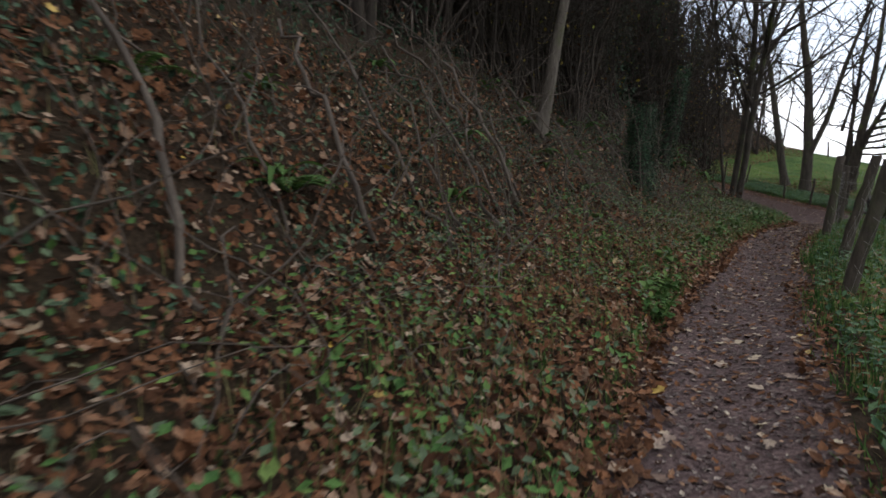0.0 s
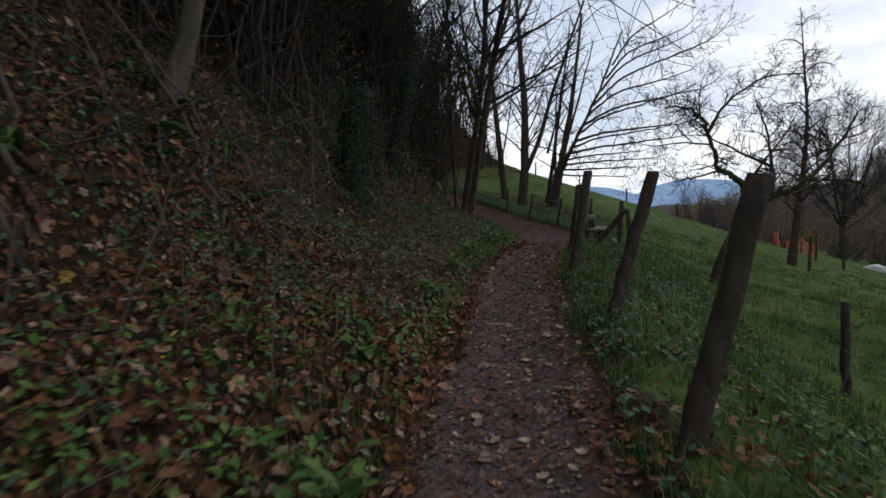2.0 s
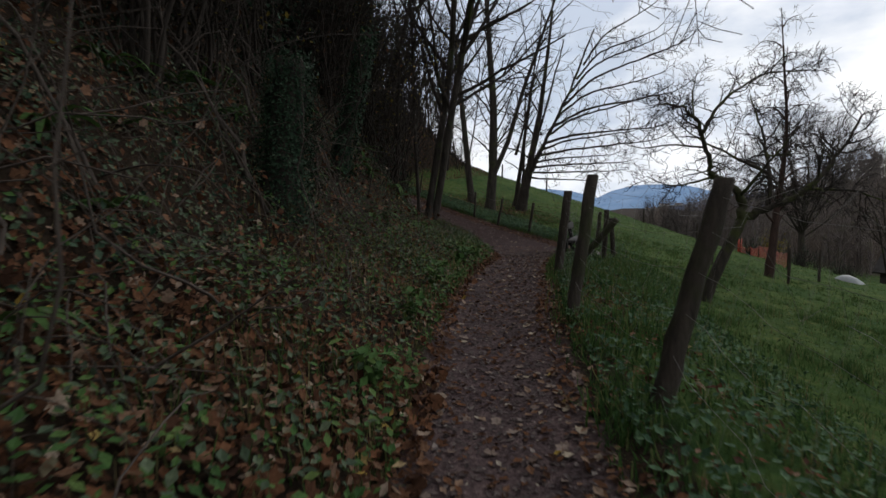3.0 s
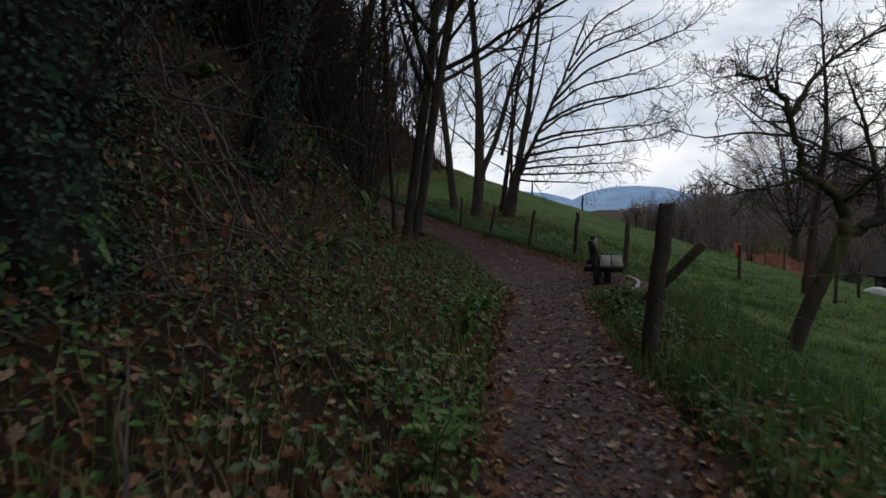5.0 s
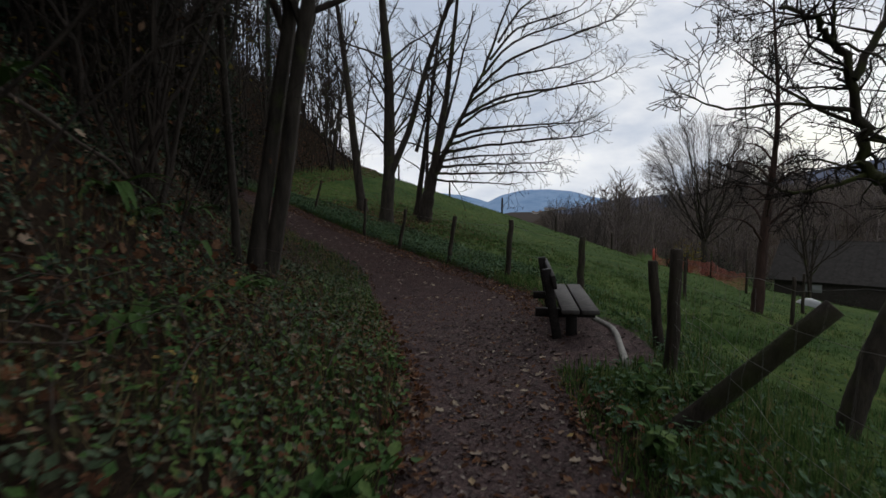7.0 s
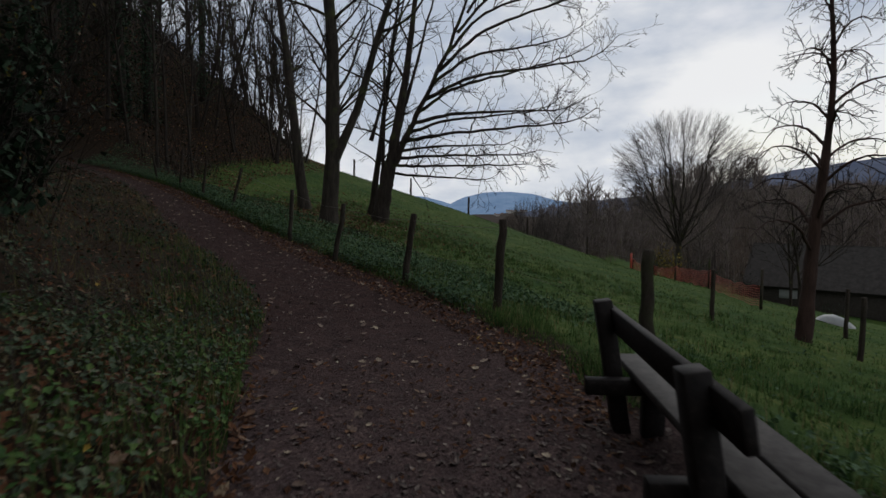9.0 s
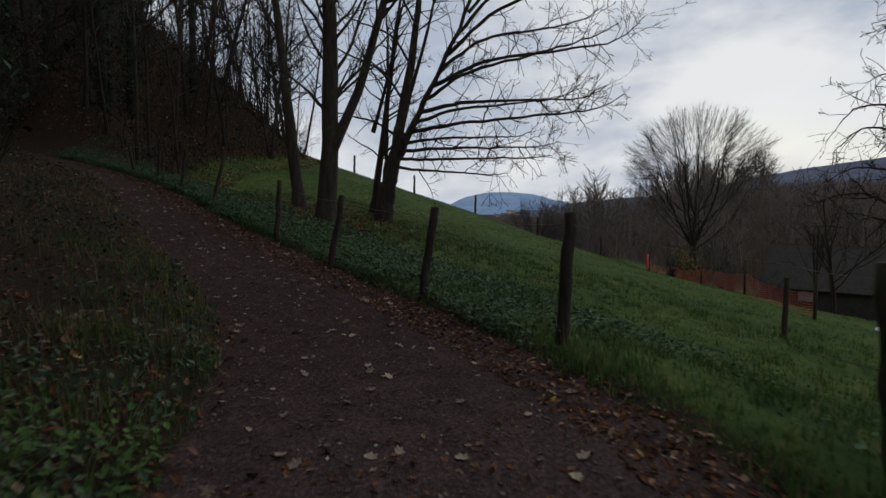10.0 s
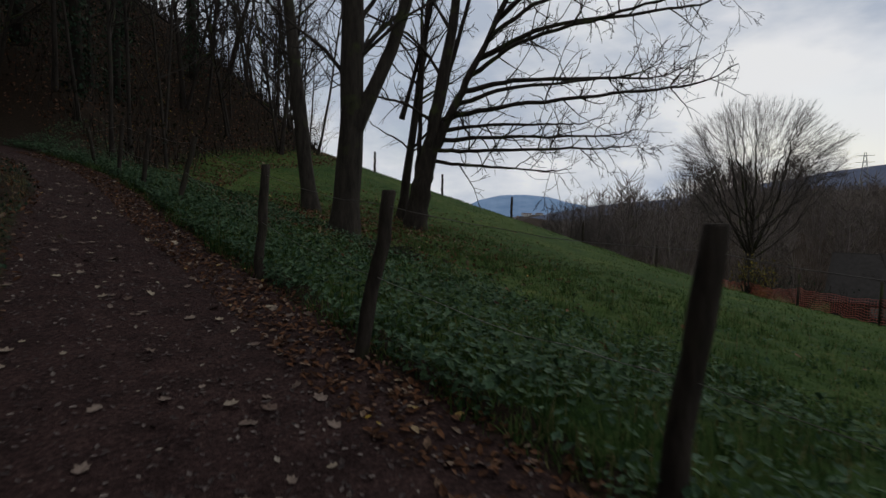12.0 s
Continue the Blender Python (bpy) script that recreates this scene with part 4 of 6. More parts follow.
def edging():
    b = Bag()
    pts = [(11.9, 13.4), (12.5, 13.75), (13.1, 14.1), (13.45, 14.35), (13.72, 14.75)]
    p = np.array([(x, y, z_at(x, y) + 0.022) for x, y in pts])
    t = np.linspace(0, 1, 24)
    q = np.stack([np.interp(t, np.linspace(0, 1, len(p)), p[:, k]) for k in range(3)], -1)
    for _ in range(2):
        q[1:-1] = (q[:-2] + 2 * q[1:-1] + q[2:]) / 4
    tube(b, q, np.full(24, 0.034), 10, True, 0.04, np.random.default_rng(5))
    return b.thing("edging_log", MAT_PIPE, "pale bleached log edging the earth round the bench", "log")


edging()


def fallen_branch():
    rng = np.random.default_rng(66)
    a, b = np.array([6.6, 15.2]), np.array([9.3, 16.4])
    t = np.linspace(0, 1, 14)
    x, y = a[0] + (b[0] - a[0]) * t, a[1] + (b[1] - a[1]) * t
    p = np.stack([x, y, height(x, y) + 0.10 + 0.12 * np.sin(t * 3.1)], -1) + rng.normal(0, 0.012, (14, 3))
    bag = Bag()
    tube(bag, p, np.linspace(0.03, 0.010, 14), 7, True, 0.05, rng)
    bag.thing("fallen_branch", MAT_STEM, "long pale fallen branch lying on the leafy slope", "branch")


fallen_branch()


def brush_heap():
    rng = np.random.default_rng(67)
    x0, y0 = 19.9, 25.75
    top = tagged(new("brush_heap"), "small heap of dark twigs on the meadow", "brush heap")
    top.location = (x0, y0, z_at(x0, y0))
    bag = Bag()
    for _ in range(160):
        a, r = rng.uniform(0, 2 * np.pi), 0.45 * math.sqrt(rng.random())
        p = np.array([r * math.cos(a) * 1.4, r * math.sin(a), 0.24 * (1 - (r / 0.45) ** 2) * rng.random() + 0.01])
        d = unit(np.array([rng.normal(), rng.normal(), rng.normal(0, 0.25)])) * rng.uniform(0.15, 0.4)
        tube(bag, [p - d / 2, p + rng.normal(0, 0.02, 3), p + d / 2], [0.008, 0.007, 0.003], 3)
    tagged(bag.part("twig_pile", MAT_SHOOT, top), kind="stuff")


brush_heap()


# ---------------------------------------------------------------- valley
def valley_tree(base, tall, label, seed, stems=5, r=0.22, name="tree"):
    rng = np.random.default_rng(seed)
    st = []
    for k in range(stems):
        a = 2 * math.pi * k / stems + rng.uniform(-0.3, 0.3)
        f = 0.36 * rng.uniform(0.5, 1.3) if k else 0.02
        st.append(((0.3 * math.cos(a), 0.3 * math.sin(a), 0), (f * math.cos(a), f * math.sin(a), 1), tall * rng.uniform(0.7, 1.0), r * rng.uniform(0.7, 1.1), 0.035))
    return tree(base, label, MAT_BARK_DARK, st, VALLEY, seed, 3, name=name, group="valley trees")


def round_tree(base, tall, wide, label, seed, rich=1.0):
    """A tree forking low into many rising stems whose fine twigs end on a dome."""
    rng = np.random.default_rng(seed)
    x, y = base
    top = tagged(new("tree"), label, "bare tree", "valley trees")
    top.location = (x, y, z_at(x, y) - 0.2)
    wood, twig = Bag(), Bag()
    mid, high = tall * 0.66, tall * 0.34
    tube(wood, [(0, 0, 0), (0.05, 0.05, 1.4), (0.0, 0.1, 3.4), (0.1, 0.0, tall * 0.45)], np.array([0.40, 0.33, 0.27, 0.12]) * min(1, tall / 14), 10, rough=0.05, rng=rng)
    for k in range(int(34 * rich)):
        a = 2.4 * k + rng.uniform(-0.25, 0.25)
        tip_angle = math.radians(6 + 104 * math.sqrt((k + 0.4) / (34 * rich)))
        end = np.array([wide * math.sin(tip_angle) * math.cos(a), wide * math.sin(tip_angle) * math.sin(a), mid + high * math.cos(tip_angle)])
        end = np.array([0, 0, mid]) + (end - np.array([0, 0, mid])) * rng.uniform(0.84, 0.93)
        start = np.array([0, 0, rng.uniform(2.6, 0.40 * tall)])
        p = bent([start, start + (end - start) * 0.35 + np.array([end[0], end[1], 0]) * 0.10, start + (end - start) * 0.7 + [0, 0, -0.1], end], 5)
        p[1:-1] += rng.normal(0, 0.07, (len(p) - 2, 3))
        tube(wood, p, np.linspace(0.12 if k < 7 else 0.05, 0.012, len(p)) * min(1, tall / 14), 5)
        for _ in range(24):
            t = rng.uniform(0.35, 1.0)
            q = p[min(int(t * len(p)), len(p) - 1)]
            out = unit(q - np.array([0, 0, mid * 0.7]))
            d = unit(out + rng.normal(0, 0.5, 3) + [0, 0, 0.30])
            ln = rng.uniform(0.7, 1.5) * (1.4 - 0.6 * t)
            m = [q, q + d * ln * 0.5 + rng.normal(0, 0.07, 3), q + unit(d + [0, 0, 0.15]) * ln]
            tube(twig, m, [0.012, 0.009, 0.006], 3)
            for _ in range(8):
                u = rng.uniform(0.2, 1.0)
                b = m[0] + (m[2] - m[0]) * u
                e = unit(d + rng.normal(0, 0.55, 3) + [0, 0, 0.2]) * rng.uniform(0.35, 0.8)
                tube(twig, [b, b + e * 0.5 + rng.normal(0, 0.04, 3), b + e], [0.006, 0.005, 0.0035], 3)
    # the fine rim of the crown
    for k in range(int(620 * rich)):
        tip_angle, a = math.acos(1 - 1.25 * (k + 0.5) / (620 * rich)), 2.39996 * k
        d = np.array([math.sin(tip_angle) * math.cos(a), math.sin(tip_angle) * math.sin(a), math.cos(tip_angle)])
        end = np.array([0, 0, mid]) + d * np.array([wide, wide, high]) * rng.uniform(0.88, 1.02)
        foot = np.array([0, 0, mid]) + d * np.array([wide, wide, high]) * rng.uniform(0.55, 0.72) + rng.normal(0, 0.25, 3) - [0, 0, 0.5]
        m = (foot + end) / 2 + rng.normal(0, 0.10, 3)
        tube(twig, [foot, m, end], [0.012, 0.008, 0.0045], 3)
        for _ in range(4):
            b = foot + (end - foot) * rng.uniform(0.25, 0.9)
            e = b + unit(d + rng.normal(0, 0.45, 3) + [0, 0, 0.3]) * rng.uniform(0.4, 0.9)
            tube(twig, [b, (b + e) / 2 + rng.normal(0, 0.03, 3), e], [0.006, 0.005, 0.003], 3)
    wood.part("trunk", MAT_BARK, top)
    twig.part("crown", MAT_TWIG_HAZE, top)
    return top


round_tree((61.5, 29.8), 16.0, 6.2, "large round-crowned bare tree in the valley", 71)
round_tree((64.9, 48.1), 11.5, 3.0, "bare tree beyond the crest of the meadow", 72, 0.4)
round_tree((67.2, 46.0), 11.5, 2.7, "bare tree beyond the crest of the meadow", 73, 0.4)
valley_tree((58.0, 20.5), 8.0, "small bare tree beside the barn", 74, 2, 0.13)
valley_tree((47.0, 18.5), 7.0, "small bare garden tree before the barn", 76, 2, 0.10)


def far_wood():
    """Bare woods on the other side of the valley and behind the meadow's crest."""
    rng = np.random.default_rng(81)
    bag, count = Bag(), 0
    while count < 560:
        r, az = rng.uniform(66, 175), rng.uniform(57, 125)
        if az < 64 and r < 95:
            continue
        x, y = 13 + r * math.sin(math.radians(az)), 17 + r * math.cos(math.radians(az))
        if math.hypot(x - 68, y - 16) < 17:
            continue
        count += 1
        z = z_at(x, y) - 0.3
        tall = rng.uniform(5.0, 9.5) * (1.0 if az > 66 else 1.2)
        if r > 110 and 80.5 < az < 92:
            tall *= 0.25
        trunk = np.array([(x, y, z), (x + rng.normal(0, 0.3), y + rng.normal(0, 0.3), z + tall * 0.5), (x + rng.normal(0, 0.6), y + rng.normal(0, 0.6), z + tall)])
        tube(bag, trunk, [0.16, 0.10, 0.03], 4)
        for _ in range(34):
            t = rng.uniform(0.12, 0.95)
            p = trunk[0] + (trunk[2] - trunk[0]) * t
            a = rng.uniform(0, 2 * np.pi)
            ln = tall * rng.uniform(0.15, 0.36) * (1.15 - 0.6 * t)
            d = np.array([math.cos(a), math.sin(a), rng.uniform(0.3, 1.3)])
            m = p + d * ln * 0.5
            e = m + unit(d + np.array([rng.normal(0, 0.4), rng.normal(0, 0.4), 0.6])) * ln * 0.7
            w = rng.uniform(0.035, 0.075)
            tube(bag, [p, m, e], [w, w * 0.8, w * 0.35], 3)
    bag.thing("far_wood", MAT_WOODS_HAZE, "brown leafless woods across the valley", "woods", kind="stuff")
    n = 46000
    r, az = 60 + 110 * rng.random(n) ** 0.8, np.radians(rng.uniform(55, 122, n))
    keep = (np.degrees(az) > 62) | (r > 85)
    x, y = 13 + r * np.sin(az), 17 + r * np.cos(az)
    keep &= np.hypot(x - 70, y - 14) > 14
    keep &= ~((r > 110) & (np.degrees(az) > 78) & (np.degrees(az) < 92) & (rng.random(n) < 0.6))
    x, y = x[keep], y[keep]
    m = len(x)
    brush = Bag()
    size = np.stack([rng.uniform(0.035, 0.085, m), rng.uniform(0.3, 1.6, m), rng.uniform(0.6, 2.3, m)], -1)
    scatter(brush, BLADE_V, BLADE_T, np.stack([x, y, height(x, y) - 0.1], -1), turns(rng, m, 0.35), size)
    brush.thing("far_brushwood", MAT_WOODS_HAZE, "fine brown brushwood on the valley slopes", "brushwood", kind="stuff", smooth=False)


far_wood()


def barn():
    base = (67.2, 25.2)
    z = -7.9
    top = tagged(new("barn"), "low old barn with a wide dark grey roof in the valley", "barn")
    top.location = (*base, z)
    ax, dp = unit(np.array([0.02, -1.0, 0])), np.array([1.0, 0.02, 0])
    ln, wd, hw, hr = 24.0, 9.0, 2.9, 6.1

    def at(a, d, u):
        return ax * a + dp * d + np.array([0, 0, u])

    turn = np.stack([ax, dp, [0, 0, 1]], -1)
    b = Bag()
    box(b, at(ln / 2, 0.1, hw / 2), (ln, 0.2, hw), turn)
    b.part("wall", MAT_BARN, top, "shadowed plank wall under the eaves")
    b = Bag()
    box(b, at(ln / 2, wd - 0.1, hw / 2), (ln, 0.2, hw), turn)
    b.part("wall", MAT_BARN, top)
    for a in (0.1, ln - 0.1):
        b = Bag()
        box(b, at(a, wd / 2, hw / 2), (0.2, wd - 0.4, hw), turn)
        v = np.array([at(a + k, d, u) for k in (-0.1, 0.1) for d, u in ((0, hw), (wd, hw), (wd / 2, hr))])
        b.add(v, [(0, 1, 4, 3), (1, 2, 5, 4), (2, 0, 3, 5)], [(0, 2, 1), (3, 4, 5)])
        b.part("gable", MAT_BARN, top, smooth=False)
    for sgn in (0, 1):
        b = Bag()
        rise = math.hypot(wd / 2, hr - hw)
        k = math.atan2(hr - hw, wd / 2) * (1 if sgn == 0 else -1)
        t2 = np.stack([ax, dp * math.cos(k) + np.array([0, 0, math.sin(k)]), np.array([0, 0, math.cos(k)]) - dp * math.sin(k)], -1)
        box(b, at(ln / 2, wd * (0.25 if sgn == 0 else 0.75) - (0.25 if sgn == 0 else -0.25), (hw + hr) / 2 - 0.06), (ln + 1.0, rise + 0.8, 0.14), t2)
        ribs = []
        for i in range(26):
            rib = Bag()
            ribs.append(rib)
            box(rib, at(-0.3 + i * (ln + 0.6) / 25, wd * (0.25 if sgn == 0 else 0.75) - (0.25 if sgn == 0 else -0.25), (hw + hr) / 2 + 0.03), (0.10, rise + 0.78, 0.06), t2)
        b.part("roof", MAT_ROOF, top, "dark sheeted roof slope", smooth=False)
        for rib in ribs:
            rib.part("roof_rib", MAT_ROOF, top, smooth=False)
    b = Bag()
    box(b, at(3.2, -0.06, 2.0), (1.4, 0.06, 0.8), turn)
    b.part("window", MAT_SHEET, top, "pale boarded opening")
    return top


barn()


def house(x, y, z, turn_deg, size, label):
    top = tagged(new("house"), label, "house", "hillside houses")
    top.location, top.rotation_euler = (x, y, z), (0, 0, radians(turn_deg))
    ln, wd, h, hr = size
    b = Bag()
    box(b, (0, 0, h / 2 - 1), (ln, wd, h + 2), None, 0.03)
    b.part("wall", MAT_RENDER, top)
    b = Bag()
    v = np.array([(-ln / 2 - 0.4, -wd / 2 - 0.4, h), (ln / 2 + 0.4, -wd / 2 - 0.4, h), (ln / 2 + 0.4, wd / 2 + 0.4, h), (-ln / 2 - 0.4, wd / 2 + 0.4, h), (-ln / 2 + 1, 0, hr), (ln / 2 - 1, 0, hr)])
    b.add(v, [(0, 1, 5, 4), (2, 3, 4, 5), (3, 2, 1, 0)], [(1, 2, 5), (3, 0, 4)])
    b.part("roof", MAT_TILE, top, smooth=False)
    for i in range(int(ln // 3)):
        b = Bag()
        box(b, (-ln / 2 + 1.8 + 3 * i, -wd / 2 - 0.01, h * 0.55), (1.3, 0.08, 1.2), None, 0.01)
        b.part("window", MAT_PANE, top)
    return top


def polar(az, r, el=None):
    x, y = 13.3 + r * math.sin(math.radians(az)), 17.5 + r * math.cos(math.radians(az))
    return x, y, (1.75 + r * math.tan(math.radians(el)) if el is not None else z_at(x, y))


for az, r, el, sz, lb in ((81.6, 222, 1.0, (6, 6, 2.6, 4.4), "small pale house on the far hillside"), (83.9, 228, 1.0, (7, 6, 2.4, 3.8), "low pale house on the far hillside"),
                          (87.0, 232, 1.0, (12, 7, 3.0, 4.6), "long white house on the far hillside")):
    hx, hy, hz = polar(az, r, el)
    house(hx, hy, hz, -az - 4, sz, lb)


def village():
    rng = np.random.default_rng(91)
    bag, roofs = Bag(), Bag()
    for _ in range(46):
        az, r = rng.uniform(54, 66), rng.uniform(1400, 2100)
        x, y, z = polar(az, r)
        z += 2.0
        k = math.radians(rng.uniform(0, 180))
        t = np.array([[math.cos(k), -math.sin(k), 0], [math.sin(k), math.cos(k), 0], [0, 0, 1]])
        box(bag, (x, y, z - 2), (9, 7, 8), t, 0.05)
        v = np.array([(-5, -4, 2), (5, -4, 2), (5, 4, 2), (-5, 4, 2), (-4, 0, 5), (4, 0, 5)]) @ t.T + np.array([x, y, z])
        roofs.add(v, [(0, 1, 5, 4), (2, 3, 4, 5)], [(1, 2, 5), (3, 0, 4)])
    bag.thing("far_village", MAT_RENDER, "tiny pale houses of a village in the valley", "village", kind="stuff", smooth=False)
    roofs.thing("far_village_roofs", MAT_TILE, "tiny brown roofs of a village in the valley", "village", kind="stuff", smooth=False)


village()


def pylon():
    x, y, z = polar(85.2, 420, 3.2)
    b = Bag()
    for sx in (-1, 1):
        for sy in (-1, 1):
            tube(b, [(x + 2.2 * sx, y + 2.2 * sy, z - 6), (x + 0.4 * sx, y + 0.4 * sy, z + 14)], [0.2, 0.14], 4)
    for u in (4, 8, 12):
        tube(b, [(x - 1, y + 4.5, z + u), (x + 1, y - 4.5, z + u)], [0.16, 0.16], 4)
    for u in range(-5, 13, 3):
        k = 2.2 - 1.8 * (u + 6) / 20
        tube(b, [(x, y - k, z + u), (x, y + k, z + u + 3)], [0.12, 0.12], 4)
        tube(b, [(x, y + k, z + u), (x, y - k, z + u + 3)], [0.12, 0.12], 4)
    b.thing("pylon", MAT_STEEL, "grey lattice power pylon on the far hill", "pylon")


pylon()


# ---------------------------------------------------------------- garden below the meadow
def net_fence():
    rng = np.random.default_rng(95)
    pts = [(30.9, 17.7), (35.0, 20.4), (39.5, 23.2), (44.0, 26.0), (48.0, 28.8)]
    top = tagged(new("barrier_net"), "torn orange plastic barrier net on stakes", "barrier net")
    for k, (x, y) in enumerate(pts):
        b = Bag()
        z = z_at(x, y)
        tube(b, [(x, y, z - 0.1), (x + 0.03, y, z + 0.6), (x + rng.normal(0, 0.06), y, z + 1.35)], [0.05, 0.048, 0.045], 8, True)
        b.part("stake", MAT_POST, top)
    b = Bag()
    for (xa, ya), (xb, yb) in zip(pts[:-1], pts[1:]):
        n = int(math.hypot(xb - xa, yb - ya) / 0.16)
        sag = rng.uniform(0.05, 0.25)

        def place(t, u):
            x, y = xa + (xb - xa) * t, ya + (yb - ya) * t
            return np.array([x, y, z_at(x, y) + 0.08 + u * (0.72 - sag * 4 * t * (1 - t)) + 0.03 * math.sin(t * 30 + u * 4)])
        grid = [[place(i / n, j / 8) for j in range(9)] for i in range(n + 1)]
        for j in range(9):
            tube(b, [grid[i][j] for i in range(0, n + 1, 2)] if n > 3 else [grid[0][j], grid[n][j]], np.full(len(range(0, n + 1, 2)), 0.010), 3)
        for i in range(n + 1):
            tube(b, [grid[i][0], grid[i][4], grid[i][8]], [0.007] * 3, 3)
    b.part("net", MAT_NET, top, "faded orange plastic mesh")
    b = Bag()
    x, y = 48.3, 29.0
    box(b, (x, y, z_at(x, y) + 0.6), (0.6, 0.04, 1.1), None, 0.01)
    b.part("red_board", MAT_NET, top, "bright red-orange board")


net_fence()
G = "grey garden post below the meadow"
post((9.51, 7.20), (0.0, 0.05), 0.05, 1.15, "grey post standing in the meadow grass", "garden posts", 96)
post((24.1, 14.7), (0.02, 0.0), 0.05, 1.3, G, "garden posts", 97)
post((23.9, 17.45), (0.02, 0.0), 0.05, 1.2, G, "garden posts", 98)
post((27.9, 15.2), (0.02, 0.0), 0.05, 1.3, G, "garden posts", 99)
for k, q in enumerate((38.0, 42.5, 46.5, 50.5, 54.0)):
    w = -16.0 + 4.2 * k
    x, y = 0.817 * 55.0 + 0.577 * w, 0.577 * 55.0 - 0.817 * w
    post((x, y), (0.05, 0.02), 0.07, 1.25, "dark post of the fence along the meadow crest", "crest fence", 110 + k)


def sheet():
    rng = np.random.default_rng(120)
    b = Bag()
    x0, y0 = 32.7, 15.8
    n, m = 15, 10
    v = []
    for i in range(n):
        for j in range(m):
            u, w = i / (n - 1) - 0.5, j / (m - 1) - 0.5
            x, y = x0 + w * 0.7, y0 + u * 1.1
            v.append((x, y, z_at(x, y) + 0.02 + 0.30 * max(0, 1 - (2 * u) ** 2) * max(0, 1 - (2 * w) ** 2) ** 0.5 + rng.normal(0, 0.012)))
    q = [(i * m + j, i * m + j + 1, (i + 1) * m + j + 1, (i + 1) * m + j) for i in range(n - 1) for j in range(m - 1)]
    b.add(v, q)
    b.thing("plastic_sheet", MAT_SHEET, "white plastic sheet heaped over garden stuff", "plastic sheet")


sheet()


def bush(x, y, size, mat, label, seed, leaves=700, name="bush"):
    rng = np.random.default_rng(seed)
    z = z_at(x, y) - 0.05
    top = tagged(new(name), label, "bush")
    top.location = (x, y, z)
    wood, leaf = Bag(), Bag()
    tips = []
    for _ in range(26):
        a, f = rng.uniform(0, 2 * np.pi), rng.uniform(0.1, 0.9)
        p = limb(wood, wood, rng, (rng.normal(0, 0.1), rng.normal(0, 0.1), 0), (f * math.cos(a), f * math.sin(a), 1), size * rng.uniform(0.6, 1.1), 0.02, 0.006, 2, dict(FOREST, many=[0, 0, 1.5, 1], tip=0.005), 3)
        tips.append(p)
    tagged(wood.part("branchwork", MAT_TWIG, top), kind="stuff")
    if leaves:
        p = np.concatenate(tips)
        k = rng.integers(0, len(p), leaves)
        pos = p[k] + rng.normal(0, size * 0.09, (leaves, 3))
        pos[:, 2] = np.maximum(pos[:, 2], 0.1)
        scatter(leaf, DIA_V, DIA_T, pos, turns(rng, leaves, 1.0), rng.uniform(0.08, 0.15, leaves) * max(1, size / 2))
        tagged(leaf.part("foliage", mat, top), kind="stuff")
    return top


bush(49.0, 26.7, 2.6, MAT_YELLOW, "straggly bush with yellow autumn leaves", 131, 900)
for k, (x, y, sz) in enumerate(((44.0, 26.0, 1.8), (47.0, 24.0, 2.0), (52.0, 25.0, 2.4), (50.5, 22.0, 2.0), (54.5, 23.5, 2.4), (46.0, 21.0, 1.6), (56.0, 27.5, 2.6), (57.0, 18.0, 2.0), (53.0, 17.5, 1.8))):
    bush(x, y, sz, MAT_IVY, "dark leafless shrub in the hedge below the meadow", 140 + k, 120)


# ---------------------------------------------------------------- bank plants
def stump(x, y, r, tall, label, seed, lean=(0, 0), name="ivy_covered_stump", category="tree stump", thick=1.0, leaves=3600, leaf_size=(0.035, 0.07)):
    """A dead trunk wrapped in ivy."""
    rng = np.random.default_rng(seed)
    z = z_at(x, y) - 0.15
    top = tagged(new(name), label, category)
    top.location = (x, y, z)
    t = np.linspace(0, 1, 9)
    pts = np.stack([lean[0] * t, lean[1] * t, tall * t], -1)
    b = Bag()
    tube(b, pts, r * (1.15 - 0.45 * t), 12, True, 0.10, rng)
    b.part("trunk", MAT_BARK_DARK, top)
    n = int(leaves * r * tall)
    a, u = rng.uniform(0, 2 * np.pi, n), rng.uniform(0.0, 1.06, n) ** 0.85
    lump = 0.95 + 0.30 * np.sin(u * tall * 2.1 + a + seed) * np.sin(u * tall * 0.9 + 2 * a)
    rr = lump * r * (1.2 - 0.4 * u) * (1.0 + 0.35 * thick * np.abs(rng.standard_normal(n))) + 0.02
    pos = np.stack([lean[0] * u + rr * np.cos(a), lean[1] * u + rr * np.sin(a), tall * u - 0.12 * np.abs(rng.standard_normal(n))], -1)
    nrm = unit(np.stack([np.cos(a), np.sin(a), rng.normal(0.35, 0.4, n)], -1))
    leaf = Bag()
    scatter(leaf, *((DIA_V, DIA_T) if tall > 4 else (CUP_V, CUP_T)), pos, turns(rng, n, 0.5, nrm), rng.uniform(*leaf_size, n))
    leaf.part("ivy", MAT_IVY, top, "dark glossy ivy leaves")
    return top


stump(4.95, 11.65, 0.22, 1.75, "old stump wrapped in dark ivy on the bank", 151, (0.15, -0.1), leaves=20000, leaf_size=(0.022, 0.045))
stump(6.7, 14.2, 0.13, 2.4, "leaning ivy-clad trunk in the thicket", 153, (0.5, -0.2), leaves=9000)

